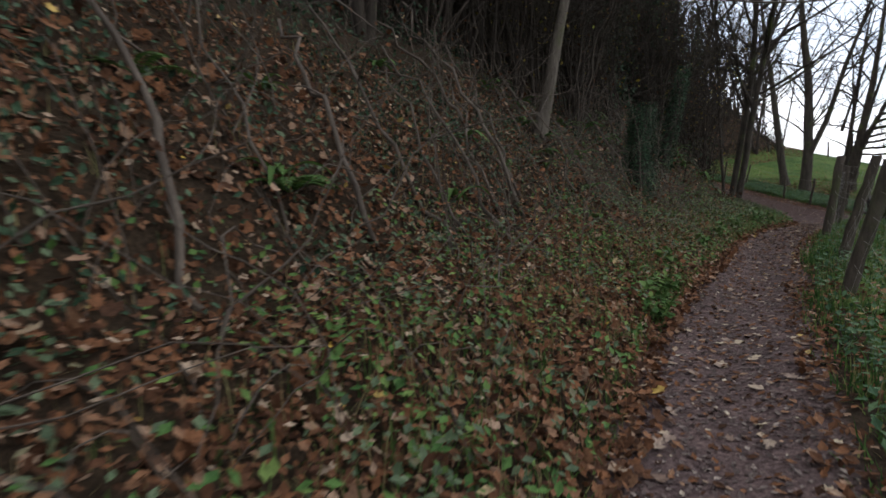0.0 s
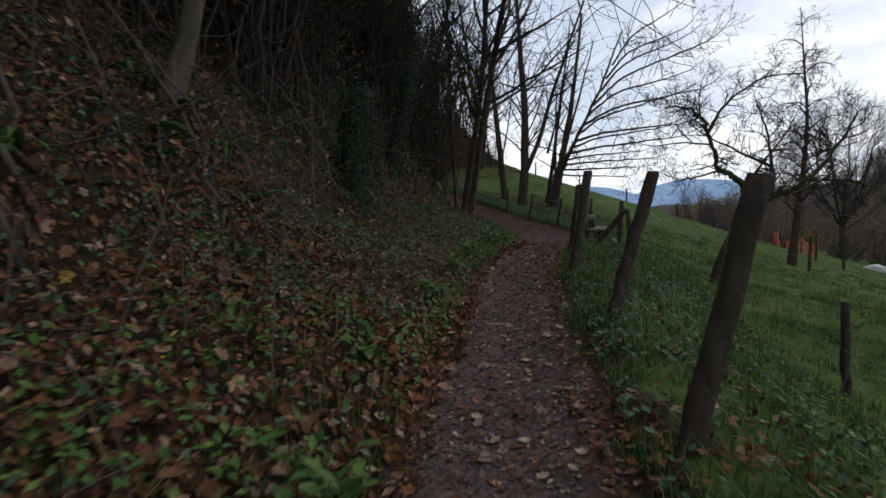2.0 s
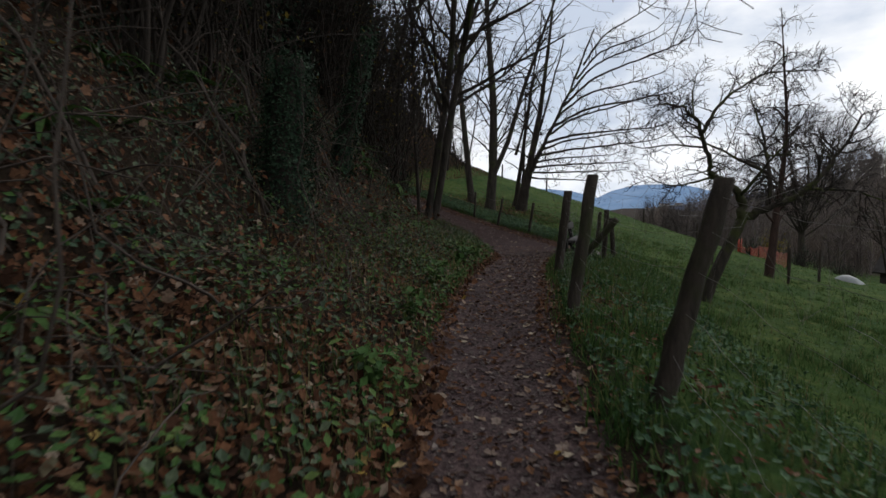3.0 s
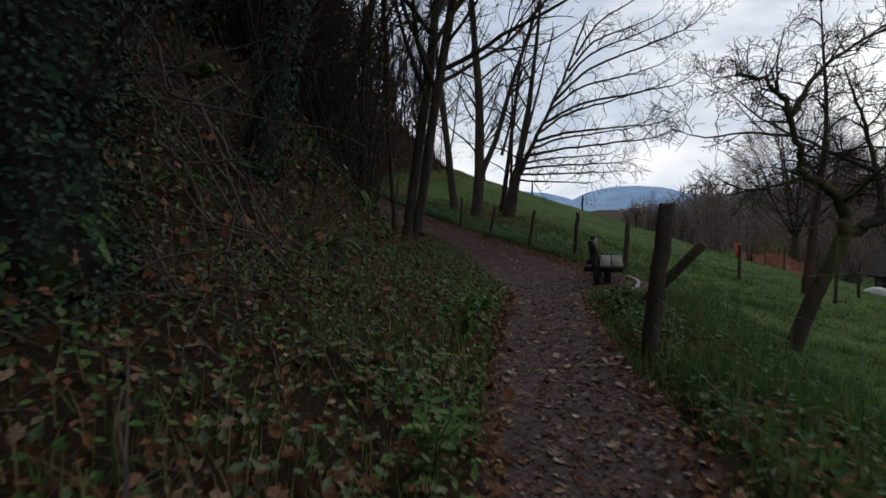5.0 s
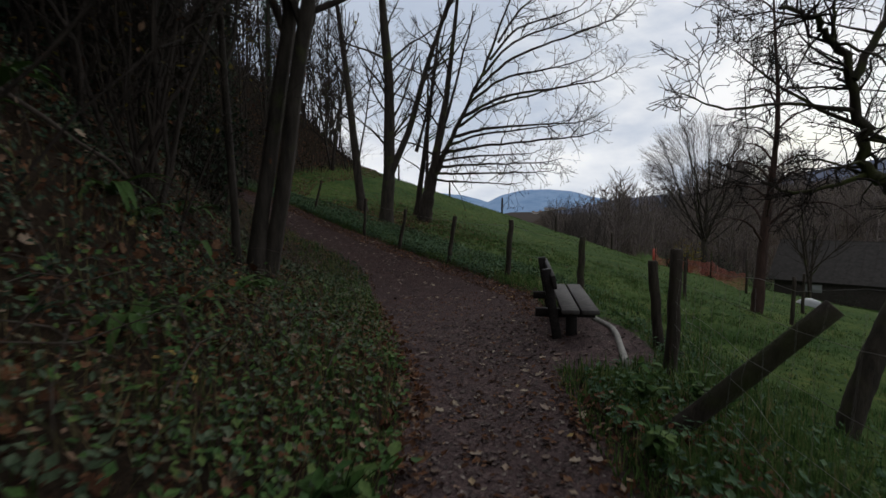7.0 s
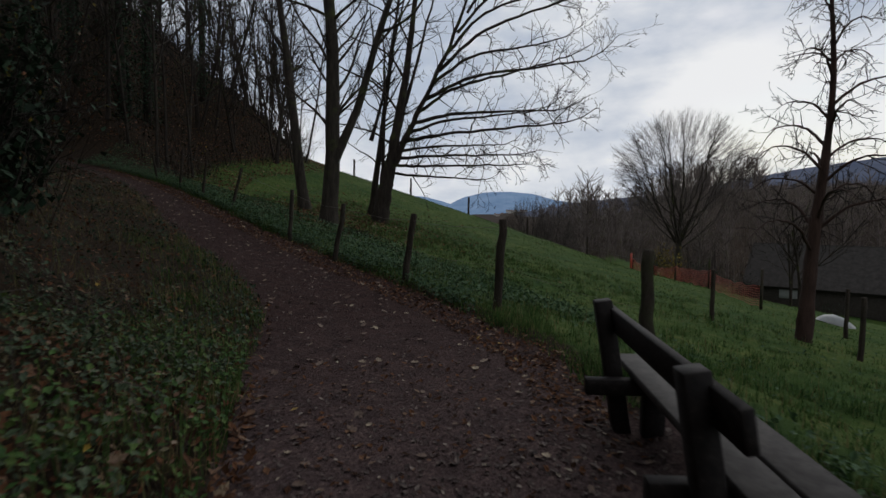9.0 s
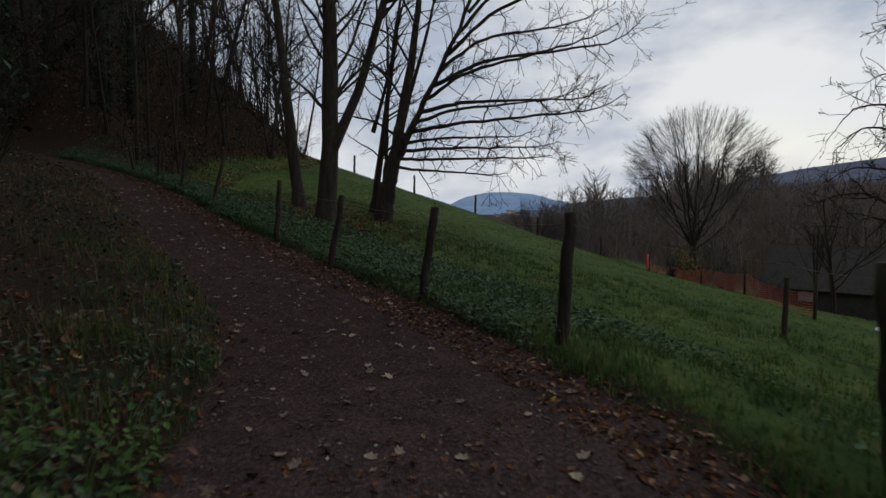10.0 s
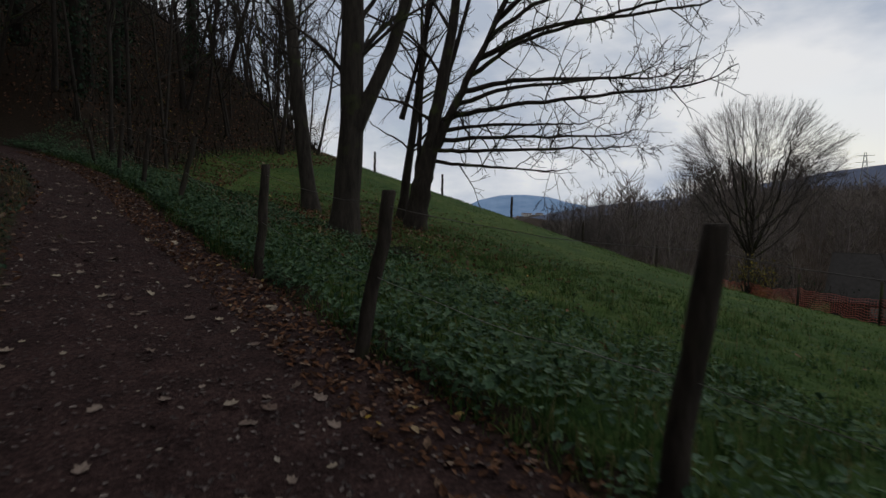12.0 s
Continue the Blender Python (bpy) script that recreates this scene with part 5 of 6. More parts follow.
for k, (x, y, tl) in enumerate(((5.6, 15.2, 6.0), (6.4, 16.6, 7.0), (5.2, 17.2, 6.5), (7.4, 18.4, 7.5), (6.4, 20.5, 7.5), (8.4, 21.8, 7.0), (8.8, 25.0, 7.5), (10.6, 26.5, 7.0), (12.2, 29.5, 7.5), (13.6, 33.0, 7.5), (11.8, 34.0, 8.0), (15.0, 36.5, 7.5), (8.2, 17.6, 7.5), (8.9, 19.6, 8.0), (9.4, 23.2, 8.0), (10.3, 20.4, 8.0), (10.9, 22.6, 8.0), (11.6, 24.8, 8.0), (13.0, 38.0, 8.0), (10.5, 37.0, 8.0), (13.8, 41.0, 8.0), (9.5, 30.5, 8.0), (8.0, 34.0, 8.5), (11.0, 41.0, 8.5), (16.8, 43.0, 8.0), (4.6, 16.0, 7.5), (6.0, 18.6, 8.5), (7.0, 17.4, 8.0), (7.8, 20.2, 8.5), (5.4, 19.6, 8.5), (7.2, 22.4, 8.5), (9.0, 27.4, 8.5))):
    stump(x, y, 0.16, tl, "tall trunk clad in dark ivy in the wood", 400 + k, (0.12 * (k % 3 - 1), 0.1), "ivy_clad_tree", "ivy-clad tree", 4.5, 1700, (0.09, 0.15))


def clad_wood():
    """More ivy-clad trunks deep in the wood."""
    rng = np.random.default_rng(430)
    protos = [stump(-30.0 - 3 * k, -40.0, 0.17, 9.5 + k, "tall trunk clad in dark ivy deep in the wood", 431 + k, (0.3 - 0.3 * k, 0.2), "ivy_clad_tree", "ivy-clad tree", 6.0, 1300, (0.10, 0.18)) for k in range(3)]
    spots = []
    while len(spots) < 36:
        if len(spots) < 30:
            x, y = on_way(rng.uniform(34, 62), -rng.uniform(3.6, 15))
        else:
            q = rng.uniform(30, 50)
            w = wood_edge(q) - 2.5 - rng.uniform(0, 12)
            x, y = 0.817 * q + 0.577 * w, 0.577 * q - 0.817 * w
        dd = way_coords(np.array([x]), np.array([y]))[1][0]
        if -3.2 < dd < 2.5 or any((x - a) ** 2 + (y - b) ** 2 < 1.6 for a, b in spots):
            continue
        spots.append((float(x), float(y)))
    for i, (x, y) in enumerate(spots):
        m = pose(x, y, z_at(x, y) - 0.15, rng.normal(0, 2), rng.normal(0, 2), rng.uniform(0, 360))
        if i < 3:
            protos[i].matrix_basis = m
        else:
            copy_thing(protos[i % 3], m)


clad_wood()


def holly():
    """Dark evergreen bushes under the trees."""
    rng = np.random.default_rng(450)
    protos = [bush(-30.0 - 4 * k, -48.0, 1.9 + 0.4 * k, MAT_IVY, "dark evergreen bush in the shade of the wood", 451 + k, 1100, "evergreen_bush") for k in range(2)]
    for i in range(30):
        x, y = on_way(rng.uniform(31, 56), -rng.uniform(3.4, 11))
        m = pose(float(x), float(y), z_at(float(x), float(y)) - 0.1, 0, 0, rng.uniform(0, 360))
        if i < 2:
            protos[i].matrix_basis = m
        else:
            copy_thing(protos[i % 2], m)


holly()


def hazel(x, y, tall, seed, leaves):
    """A coppiced hazel: many arching stems with fine twigs and a few last leaves."""
    rng = np.random.default_rng(seed)
    top = tagged(new("hazel_bush"), "bare many-stemmed hazel with a few last yellowish leaves", "bush", "bank hazels")
    top.location = (x, y, z_at(x, y) - 0.1)
    wood, twig, leaf = Bag(), Bag(), Bag()
    ends = []
    for _ in range(15):
        a, f = rng.uniform(0, 2 * np.pi), rng.uniform(0.05, 0.75)
        ln = tall * rng.uniform(0.6, 1.1)
        out = np.array([math.cos(a), math.sin(a), 0])
        foot = out * rng.uniform(0, 0.25)
        p = bent([foot, foot + out * f * ln * 0.15 + [0, 0, ln * 0.35], foot + out * f * ln * 0.45 + [0, 0, ln * 0.68], foot + out * f * ln * 0.95 + [0, 0, ln * (0.95 - 0.35 * f)]], 5)
        p[1:-1] += rng.normal(0, 0.035, (len(p) - 2, 3))
        r0 = rng.uniform(0.012, 0.034)
        tube(wood, p, np.linspace(r0, 0.004, len(p)), 5)
        for _ in range(20):
            t = rng.uniform(0.22, 1.0)
            q = p[min(int(t * len(p)), len(p) - 1)]
            d = unit(rng.normal(0, 1, 3) + out * 0.3 + [0, 0, 0.5])
            tl = rng.uniform(0.4, 1.3)
            m = [q, q + d * tl * 0.5 + rng.normal(0, 0.05, 3), q + unit(d + rng.normal(0, 0.25, 3)) * tl]
            tube(twig, m, [0.006, 0.005, 0.003], 3)
            ends += m[1:]
            for _ in range(3):
                b = m[0] + (m[2] - m[0]) * rng.uniform(0.3, 1)
                e = b + unit(d + rng.normal(0, 0.7, 3)) * rng.uniform(0.15, 0.5)
                tube(twig, [b, (b + e) / 2 + rng.normal(0, 0.02, 3), e], [0.0035, 0.003, 0.002], 3)
                ends.append(e)
    ends = np.array(ends)
    n = int(leaves)
    pos = ends[rng.integers(0, len(ends), n)] + rng.normal(0, 0.05, (n, 3))
    scatter(leaf, CUP_V, CUP_T, pos, turns(rng, n, 0.9), rng.uniform(0.04, 0.085, n))
    tagged(wood.part("coppice", MAT_SHOOT, top), kind="stuff")
    tagged(twig.part("branchwork", MAT_SHOOT, top), kind="stuff")
    tagged(leaf.part("foliage", MAT_YELLOW if seed % 2 else MAT_DEADLEAF, top), kind="stuff")
    return top


def bank_hazels():
    rng = np.random.default_rng(470)
    protos = [hazel(-30.0 - 5 * k, -56.0, 4.2 + 1.0 * k, 471 + k, 260) for k in range(4)]
    spots = [(8.6, 17.4), (9.3, 18.6), (9.0, 16.6), (8.0, 18.4), (9.9, 19.8), (7.5, 16.2), (8.4, 20.0)]
    for _ in range(3000):
        if len(spots) >= 50:
            break
        s_, e_ = (rng.uniform(13, 36), rng.uniform(3.2, 6.5)) if len(spots) < 38 else (rng.uniform(13.5, 20), rng.uniform(2.8, 4.6))
        x, y = on_way(s_, -(np.interp(s_, LINE_S, LINE[:, 3]) + e_))
        if all((x - a) ** 2 + (y - b) ** 2 > 0.45 for a, b in spots):
            spots.append((float(x), float(y)))
    for i, (x, y) in enumerate(spots):
        m = pose(x, y, z_at(x, y) - 0.1, rng.normal(0, 4), rng.normal(0, 4), rng.uniform(0, 360))
        if i < 4:
            protos[i].matrix_basis = m
        else:
            copy_thing(protos[i % 4], m)


bank_hazels()


def vine(s0, d0, s1, d1, r, seed):
    """A grey woody stem hanging down the bank."""
    rng = np.random.default_rng(seed)
    t = np.linspace(0, 1, 12)
    x, y = on_way(s0 + (s1 - s0) * t, d0 + (d1 - d0) * t)
    z = height(x, y) + 0.03 + rng.uniform(0.1, 0.4) * np.sin(np.pi * t) + 0.55 * t ** 2
    p = np.stack([x, y, z], -1)
    p[1:-1] += rng.normal(0, 0.045, (10, 3))
    b = Bag()
    tube(b, p, r * (1.1 - 0.5 * t), 7, True, 0.06, rng)
    for _ in range(3):
        k = int(rng.integers(3, 10))
        e = p[k] + unit(rng.normal(0, 1, 3) + [0, 0, 0.7]) * rng.uniform(0.3, 0.8)
        tube(b, [p[k], (p[k] + e) / 2 + rng.normal(0, 0.05, 3), e], [r * 0.5, r * 0.35, r * 0.15], 5)
    b.thing("vine_stem", MAT_STEM, "grey woody vine stem hanging down the leafy bank", "vine", "bank vines")


_v = np.random.default_rng(480)
for k in range(26):
    s_ = float(_v.uniform(8.0, 20.0))
    d_ = -float(_v.uniform(1.9, 2.7))
    vine(s_, d_, s_ + float(_v.normal(0.15, 0.5)), d_ - float(_v.uniform(1.0, 2.0)), float(_v.uniform(0.007, 0.024)), 500 + k)


def hart_tongue(x, y, size, seed):
    """A fern with undivided strap leaves."""
    rng = np.random.default_rng(seed)
    top = tagged(new("fern"), "glossy strap-leaved fern hanging from the bank", "fern", "ferns")
    top.location = (x, y, z_at(x, y))
    for _ in range(int(rng.integers(7, 12))):
        a, ln = rng.uniform(0, 2 * np.pi), size * rng.uniform(0.65, 1.15)
        t = np.linspace(0, 1, 8)
        out, side = np.array([math.cos(a), math.sin(a), 0]), np.array([-math.sin(a), math.cos(a), 0])
        bend = rng.uniform(0.7, 1.25)
        c = out * (ln * 0.85 * t)[:, None] + np.array([0, 0, 1.0]) * (ln * (0.95 * t - bend * t * t) + 0.03)[:, None]
        w = ln * 0.075 * np.sin(np.pi * np.clip(0.12 + 0.86 * t, 0, 1)) ** 0.6
        fold = np.array([0, 0, 0.35])
        v = np.concatenate([c - side * w[:, None] + fold * w[:, None], c, c + side * w[:, None] + fold * w[:, None]])
        q = [(r * 8 + i, r * 8 + i + 1, (r + 1) * 8 + i + 1, (r + 1) * 8 + i) for r in range(2) for i in range(7)]
        b = Bag()
        b.add(v, q)
        b.part("frond", MAT_FERN, top)


def fern(x, y, size, seed, label="green fern with arching fronds on the bank"):
    rng = np.random.default_rng(seed)
    top = tagged(new("fern"), label, "fern", "ferns")
    top.location = (x, y, z_at(x, y))
    for k in range(int(rng.integers(6, 10))):
        a = rng.uniform(0, 2 * np.pi)
        ln = size * rng.uniform(0.7, 1.15)
        t = np.linspace(0, 1, 15)
        out = ln * (t * 0.95)
        up = ln * (0.75 * t - 0.72 * t * t) + 0.03
        c = np.stack([out * math.cos(a), out * math.sin(a), up], -1)
        b = Bag()
        tube(b, c, 0.004 * (1.2 - t), 3)
        side = np.array([-math.sin(a), math.cos(a), 0])
        for i in range(1, 15):
            w = ln * 0.16 * math.sin(math.pi * min(1, 0.12 + 0.88 * t[i])) ** 0.7 + 0.006
            fwd = (c[i] - c[i - 1]) * 0.8
            for sg in (-1, 1):
                e = c[i] + side * sg * w + fwd * 0.5 - np.array([0, 0, 0.25 * w])
                m = c[i] + side * sg * w * 0.5 + fwd * 0.9
                b.add([c[i] - fwd * 0.4, m, e, c[i] + side * sg * w * 0.5 - fwd * 0.35], [(0, 3, 2, 1)])
        b.part("frond", MAT_FERN, top, smooth=False)


_r = np.random.default_rng(160)
for k in range(60):
    s_, d_ = float(_r.uniform(7.5, 25)), -float(_r.uniform(2.1, 3.9))
    fx, fy = on_way(s_, d_)
    if k % 3:
        hart_tongue(float(fx), float(fy), float(_r.uniform(0.30, 0.52)), 170 + k)
    else:
        fern(float(fx), float(fy), float(_r.uniform(0.28, 0.5)), 170 + k)


def herb(x, y, size, seed, mat, label, name="herb", n=60):
    rng = np.random.default_rng(seed)
    top = tagged(new(name), label, "plant", "verge plants")
    top.location = (x, y, z_at(x, y))
    stems, leaf = Bag(), Bag()
    for k in range(7):
        a, f = rng.uniform(0, 2 * np.pi), rng.uniform(0.2, 0.8)
        ln = size * rng.uniform(0.7, 1.2)
        p = np.array([(0, 0, 0), (0.35 * f * ln * math.cos(a), 0.35 * f * ln * math.sin(a), 0.6 * ln), (f * ln * math.cos(a), f * ln * math.sin(a), ln)])
        tube(stems, p, [0.005, 0.004, 0.002], 4)
        m = n // 7
        t = rng.uniform(0.2, 1, m)[:, None]
        pos = np.where(t < 0.6, p[0] + (p[1] - p[0]) * t / 0.6, p[1] + (p[2] - p[1]) * (t - 0.6) / 0.4) + rng.normal(0, size * 0.10, (m, 3))
        pos[:, 2] = np.maximum(pos[:, 2], 0.02)
        scatter(leaf, LEAF_V, LEAF_T, pos, turns(rng, m, 0.5), rng.uniform(0.055, 0.11, m))
    tagged(stems.part("stalk", MAT_FERN, top), kind="stuff")
    tagged(leaf.part("foliage", mat, top), kind="stuff")


for k, (x, y, sz) in enumerate(((2.55, 5.55, 0.36), (2.35, 5.15, 0.30), (2.75, 5.9, 0.28), (5.3, 9.3, 0.3), (6.2, 10.4, 0.34), (7.6, 12.0, 0.36), (8.1, 12.5, 0.34), (8.7, 13.0, 0.30), (4.4, 8.2, 0.25), (3.3, 7.0, 0.22), (10.9, 12.8, 0.24), (11.3, 12.6, 0.26), (10.2, 12.4, 0.24))):
    herb(x, y, sz, 220 + k, MAT_HERB, "bright green nettle-like plant at the path's edge")


# ---------------------------------------------------------------- ground cover
def band(rng, n, s0, s1, e0, e1, side, power=1.0, clump=0.0, f=2.3):
    """Random places beside the path: e metres from its edge."""
    s = rng.uniform(s0, s1, n)
    e = e0 + (e1 - e0) * rng.random(n) ** power
    hw = np.interp(s, LINE_S, LINE[:, 3])
    x, y = on_way(s, side * (hw + e))
    if clump:
        keep = bumps(x, y, f) * 0.7 + rng.normal(0, 0.35, n) > clump - 0.5
        x, y = x[keep], y[keep]
    return x, y


def off_earth(x, y):
    """Places outside the bare trodden ground round the bench."""
    return np.array(bench_earth(x, y) < 0.45)


def cover(name, mat, label, category, x, y, rng, size, template=(CUP_V, CUP_T), tilt=0.45, lift=(0.0, 0.04), slope=True):
    if name not in ("path_leaves", "leaf_litter"):
        keep = off_earth(x, y)
        x, y = x[keep], y[keep]
    z = height(x, y)
    n = len(x)
    pos = np.stack([x, y, z + rng.uniform(*lift, n)], -1)
    bag = Bag()
    scatter(bag, template[0], template[1], pos, turns(rng, n, tilt, normal_at(x, y) if slope else None), rng.uniform(*size, n))
    return bag.thing(name, mat, label, category, kind="stuff", smooth=False)


def ground_cover():
    rng = np.random.default_rng(300)
    x, y = (np.append(*c) for c in zip(band(rng, 4200, 5, 15, -0.15, 3.0, -1, 1.2), band(rng, 1500, 15, 26.5, -0.15, 3.4, -1, 1.3)))
    cover("leaf_litter", MAT_LITTER, "brown and russet fallen leaves on the bank", "leaf litter", x, y, rng, (0.045, 0.10), (MAPLE_V, MAPLE_T), 0.6, (0.005, 0.10))
    x, y = (np.append(*c) for c in zip(band(rng, 24000, 5, 15, -0.1, 3.4, -1, 1.2), band(rng, 11000, 15, 27, -0.1, 3.6, -1, 1.3)))
    cover("leaf_litter", MAT_LITTER, "small curled brown leaves and scraps on the bank", "leaf litter", x, y, rng, (0.03, 0.065), (CUP_V, CUP_T), 0.7, (0.005, 0.12))
    x, y = band(rng, 6000, 26, 50, -0.1, 7.0, -1, 1.2)
    cover("leaf_litter", MAT_LITTER, "brown fallen leaves under the wood", "leaf litter", x, y, rng, (0.045, 0.09), (LEAF_V, LEAF_T), 0.5, (0.005, 0.06))
    x, y = band(rng, 9000, 5, 23, -0.15, 1.1, 1, 1.2, 0.4, 2.0)
    cover("leaf_litter", MAT_LITTER, "brown fallen leaves along the fence", "leaf litter", x, y, rng, (0.035, 0.075), (CUP_V, CUP_T), 0.5, (0.005, 0.05))
    x, y = band(rng, 6000, 26, 48, -0.5, 0.12, 1, 1.0)
    cover("leaf_litter", MAT_LITTER, "reddish fallen leaves lining the path's edge", "leaf litter", x, y, rng, (0.03, 0.065), (LEAF_V, LEAF_T), 0.4, (0.003, 0.02))
    x, y = band(rng, 2000, 5, 24, 1.2, 5.0, -1, 1.0)
    cover("leaf_litter", MAT_LITTER, "dead leaves caught in the tangle on the bank", "leaf litter", x, y, rng, (0.04, 0.09), (MAPLE_V, MAPLE_T), 1.1, (0.05, 0.45))
    # on the trodden path
    s = np.append(rng.uniform(5, 27, 15000), rng.uniform(27, 48, 9000))
    hw = np.interp(s, LINE_S, LINE[:, 3])
    x, y = on_way(s, hw * rng.uniform(-1.05, 1.05, len(s)))
    cover("path_leaves", MAT_PATHLEAF, "trodden leaves and scraps on the earth path", "leaf litter", x, y, rng, (0.013, 0.044), (CUP_V, CUP_T), 0.3, (0.003, 0.010))
    s = 5 + 23 * rng.random(4500)
    hw = np.interp(s, LINE_S, LINE[:, 3])
    x, y = on_way(s, hw * rng.uniform(-1.1, 1.1, len(s)))
    cover("path_leaves", MAT_LITTER, "reddish brown leaves trodden into the narrow path", "leaf litter", x, y, rng, (0.025, 0.065), (CUP_V, CUP_T), 0.3, (0.003, 0.012))
    s = rng.uniform(5, 46, 650)
    hw = np.interp(s, LINE_S, LINE[:, 3])
    x, y = on_way(s, hw * rng.uniform(-1.0, 1.0, len(s)))
    cover("path_leaves", MAT_PALELEAF, "larger pale fallen leaves lying on the path", "leaf litter", x, y, rng, (0.04, 0.085), (MAPLE_V, MAPLE_T), 0.3, (0.006, 0.014))
    a = rng.uniform(0, 2 * np.pi, 1300)
    r = 1.5 * np.sqrt(rng.random(1300))
    cover("path_leaves", MAT_PATHLEAF, "pale fallen leaves on the earth round the bench", "leaf litter", 12.7 + r * np.cos(a), 14.6 + r * np.sin(a), rng, (0.02, 0.06), (LEAF_V, LEAF_T), 0.3, (0.004, 0.012))
    # ivy, bramble and small herbs on the bank
    x, y = band(rng, 30000, 4, 30, 0.05, 2.9, -1, 1.0, 0.72)
    cover("bramble_cover", MAT_BRAMBLE, "grey-green bramble leaves creeping over the foot of the bank", "ground cover", x, y, rng, (0.025, 0.065), tilt=0.6, lift=(0.02, 0.26))
    x, y = band(rng, 26000, 4, 30, 2.5, 5.0, -1, 1.0, 0.72)
    cover("ivy_cover", MAT_IVY, "dark ivy leaves creeping over the bank", "ground cover", x, y, rng, (0.025, 0.065), tilt=0.7, lift=(0.02, 0.24))
    x, y = band(rng, 30000, 5, 25, 1.6, 5.5, -1, 1.0, 0.5, 1.6)
    cover("ivy_cover", MAT_IVY, "thick ivy mat on the steep bank", "ground cover", x, y, rng, (0.03, 0.07), tilt=0.7, lift=(0.01, 0.2))
    x, y = band(rng, 13000, 14, 28, 0.25, 3.0, -1, 1.0, 0.5, 1.9)
    cover("bramble_cover", MAT_BRAMBLE, "dense bramble leaves between dead stems on the bank", "ground cover", x, y, rng, (0.025, 0.06), tilt=0.7, lift=(0.02, 0.22))
    x, y = band(rng, 26000, 27, 50, 0.0, 6.0, -1, 1.2, 0.6)
    cover("ivy_cover", MAT_IVY, "low green leaves on the shaded slope", "ground cover", x, y, rng, (0.03, 0.07), tilt=0.6, lift=(0.02, 0.16))
    x, y = band(rng, 26000, 5, 28, 0.0, 2.0, -1, 1.3, 0.62, 3.1)
    cover("verge_herbs", MAT_HERB, "fresh green leaves along the foot of the bank", "ground cover", x, y, rng, (0.025, 0.065), tilt=0.5, lift=(0.02, 0.22))
    x, y = band(rng, 46000, 29, 50, 0.05, 3.4, 1, 1.5, 0.40, 2.2)
    cover("ivy_cover", MAT_NETTLE, "low nettles and ground ivy along the meadow fence", "ground cover", x, y, rng, (0.03, 0.08), tilt=0.5, lift=(0.02, 0.20))
    x, y = band(rng, 16000, 5, 26, 0.1, 2.6, 1, 1.3, 0.45, 2.6)
    cover("ivy_cover", MAT_NETTLE, "small green leaves beneath the old fence", "ground cover", x, y, rng, (0.03, 0.07), tilt=0.5, lift=(0.02, 0.14))


ground_cover()


def grass(name, mat, label, x, y, rng, tall, wide, lean=0.35):
    keep = off_earth(x, y)
    x, y = x[keep], y[keep]
    n = len(x)
    z = height(x, y) - 0.01
    patch = 0.75 + 0.5 * np.clip(bumps(x, y, 1.1) + 0.5 * bumps(x, y, 3.7), -0.8, 1)
    s = np.stack([rng.uniform(*wide, n), rng.uniform(0.25, 1.0, n) * rng.uniform(*tall, n) * patch, rng.uniform(*tall, n) * patch], -1)
    bag = Bag()
    scatter(bag, BLADE_V, BLADE_T, np.stack([x, y, z], -1), turns(rng, n, lean), s)
    return bag.thing(name, mat, label, "grass", kind="stuff", smooth=False)


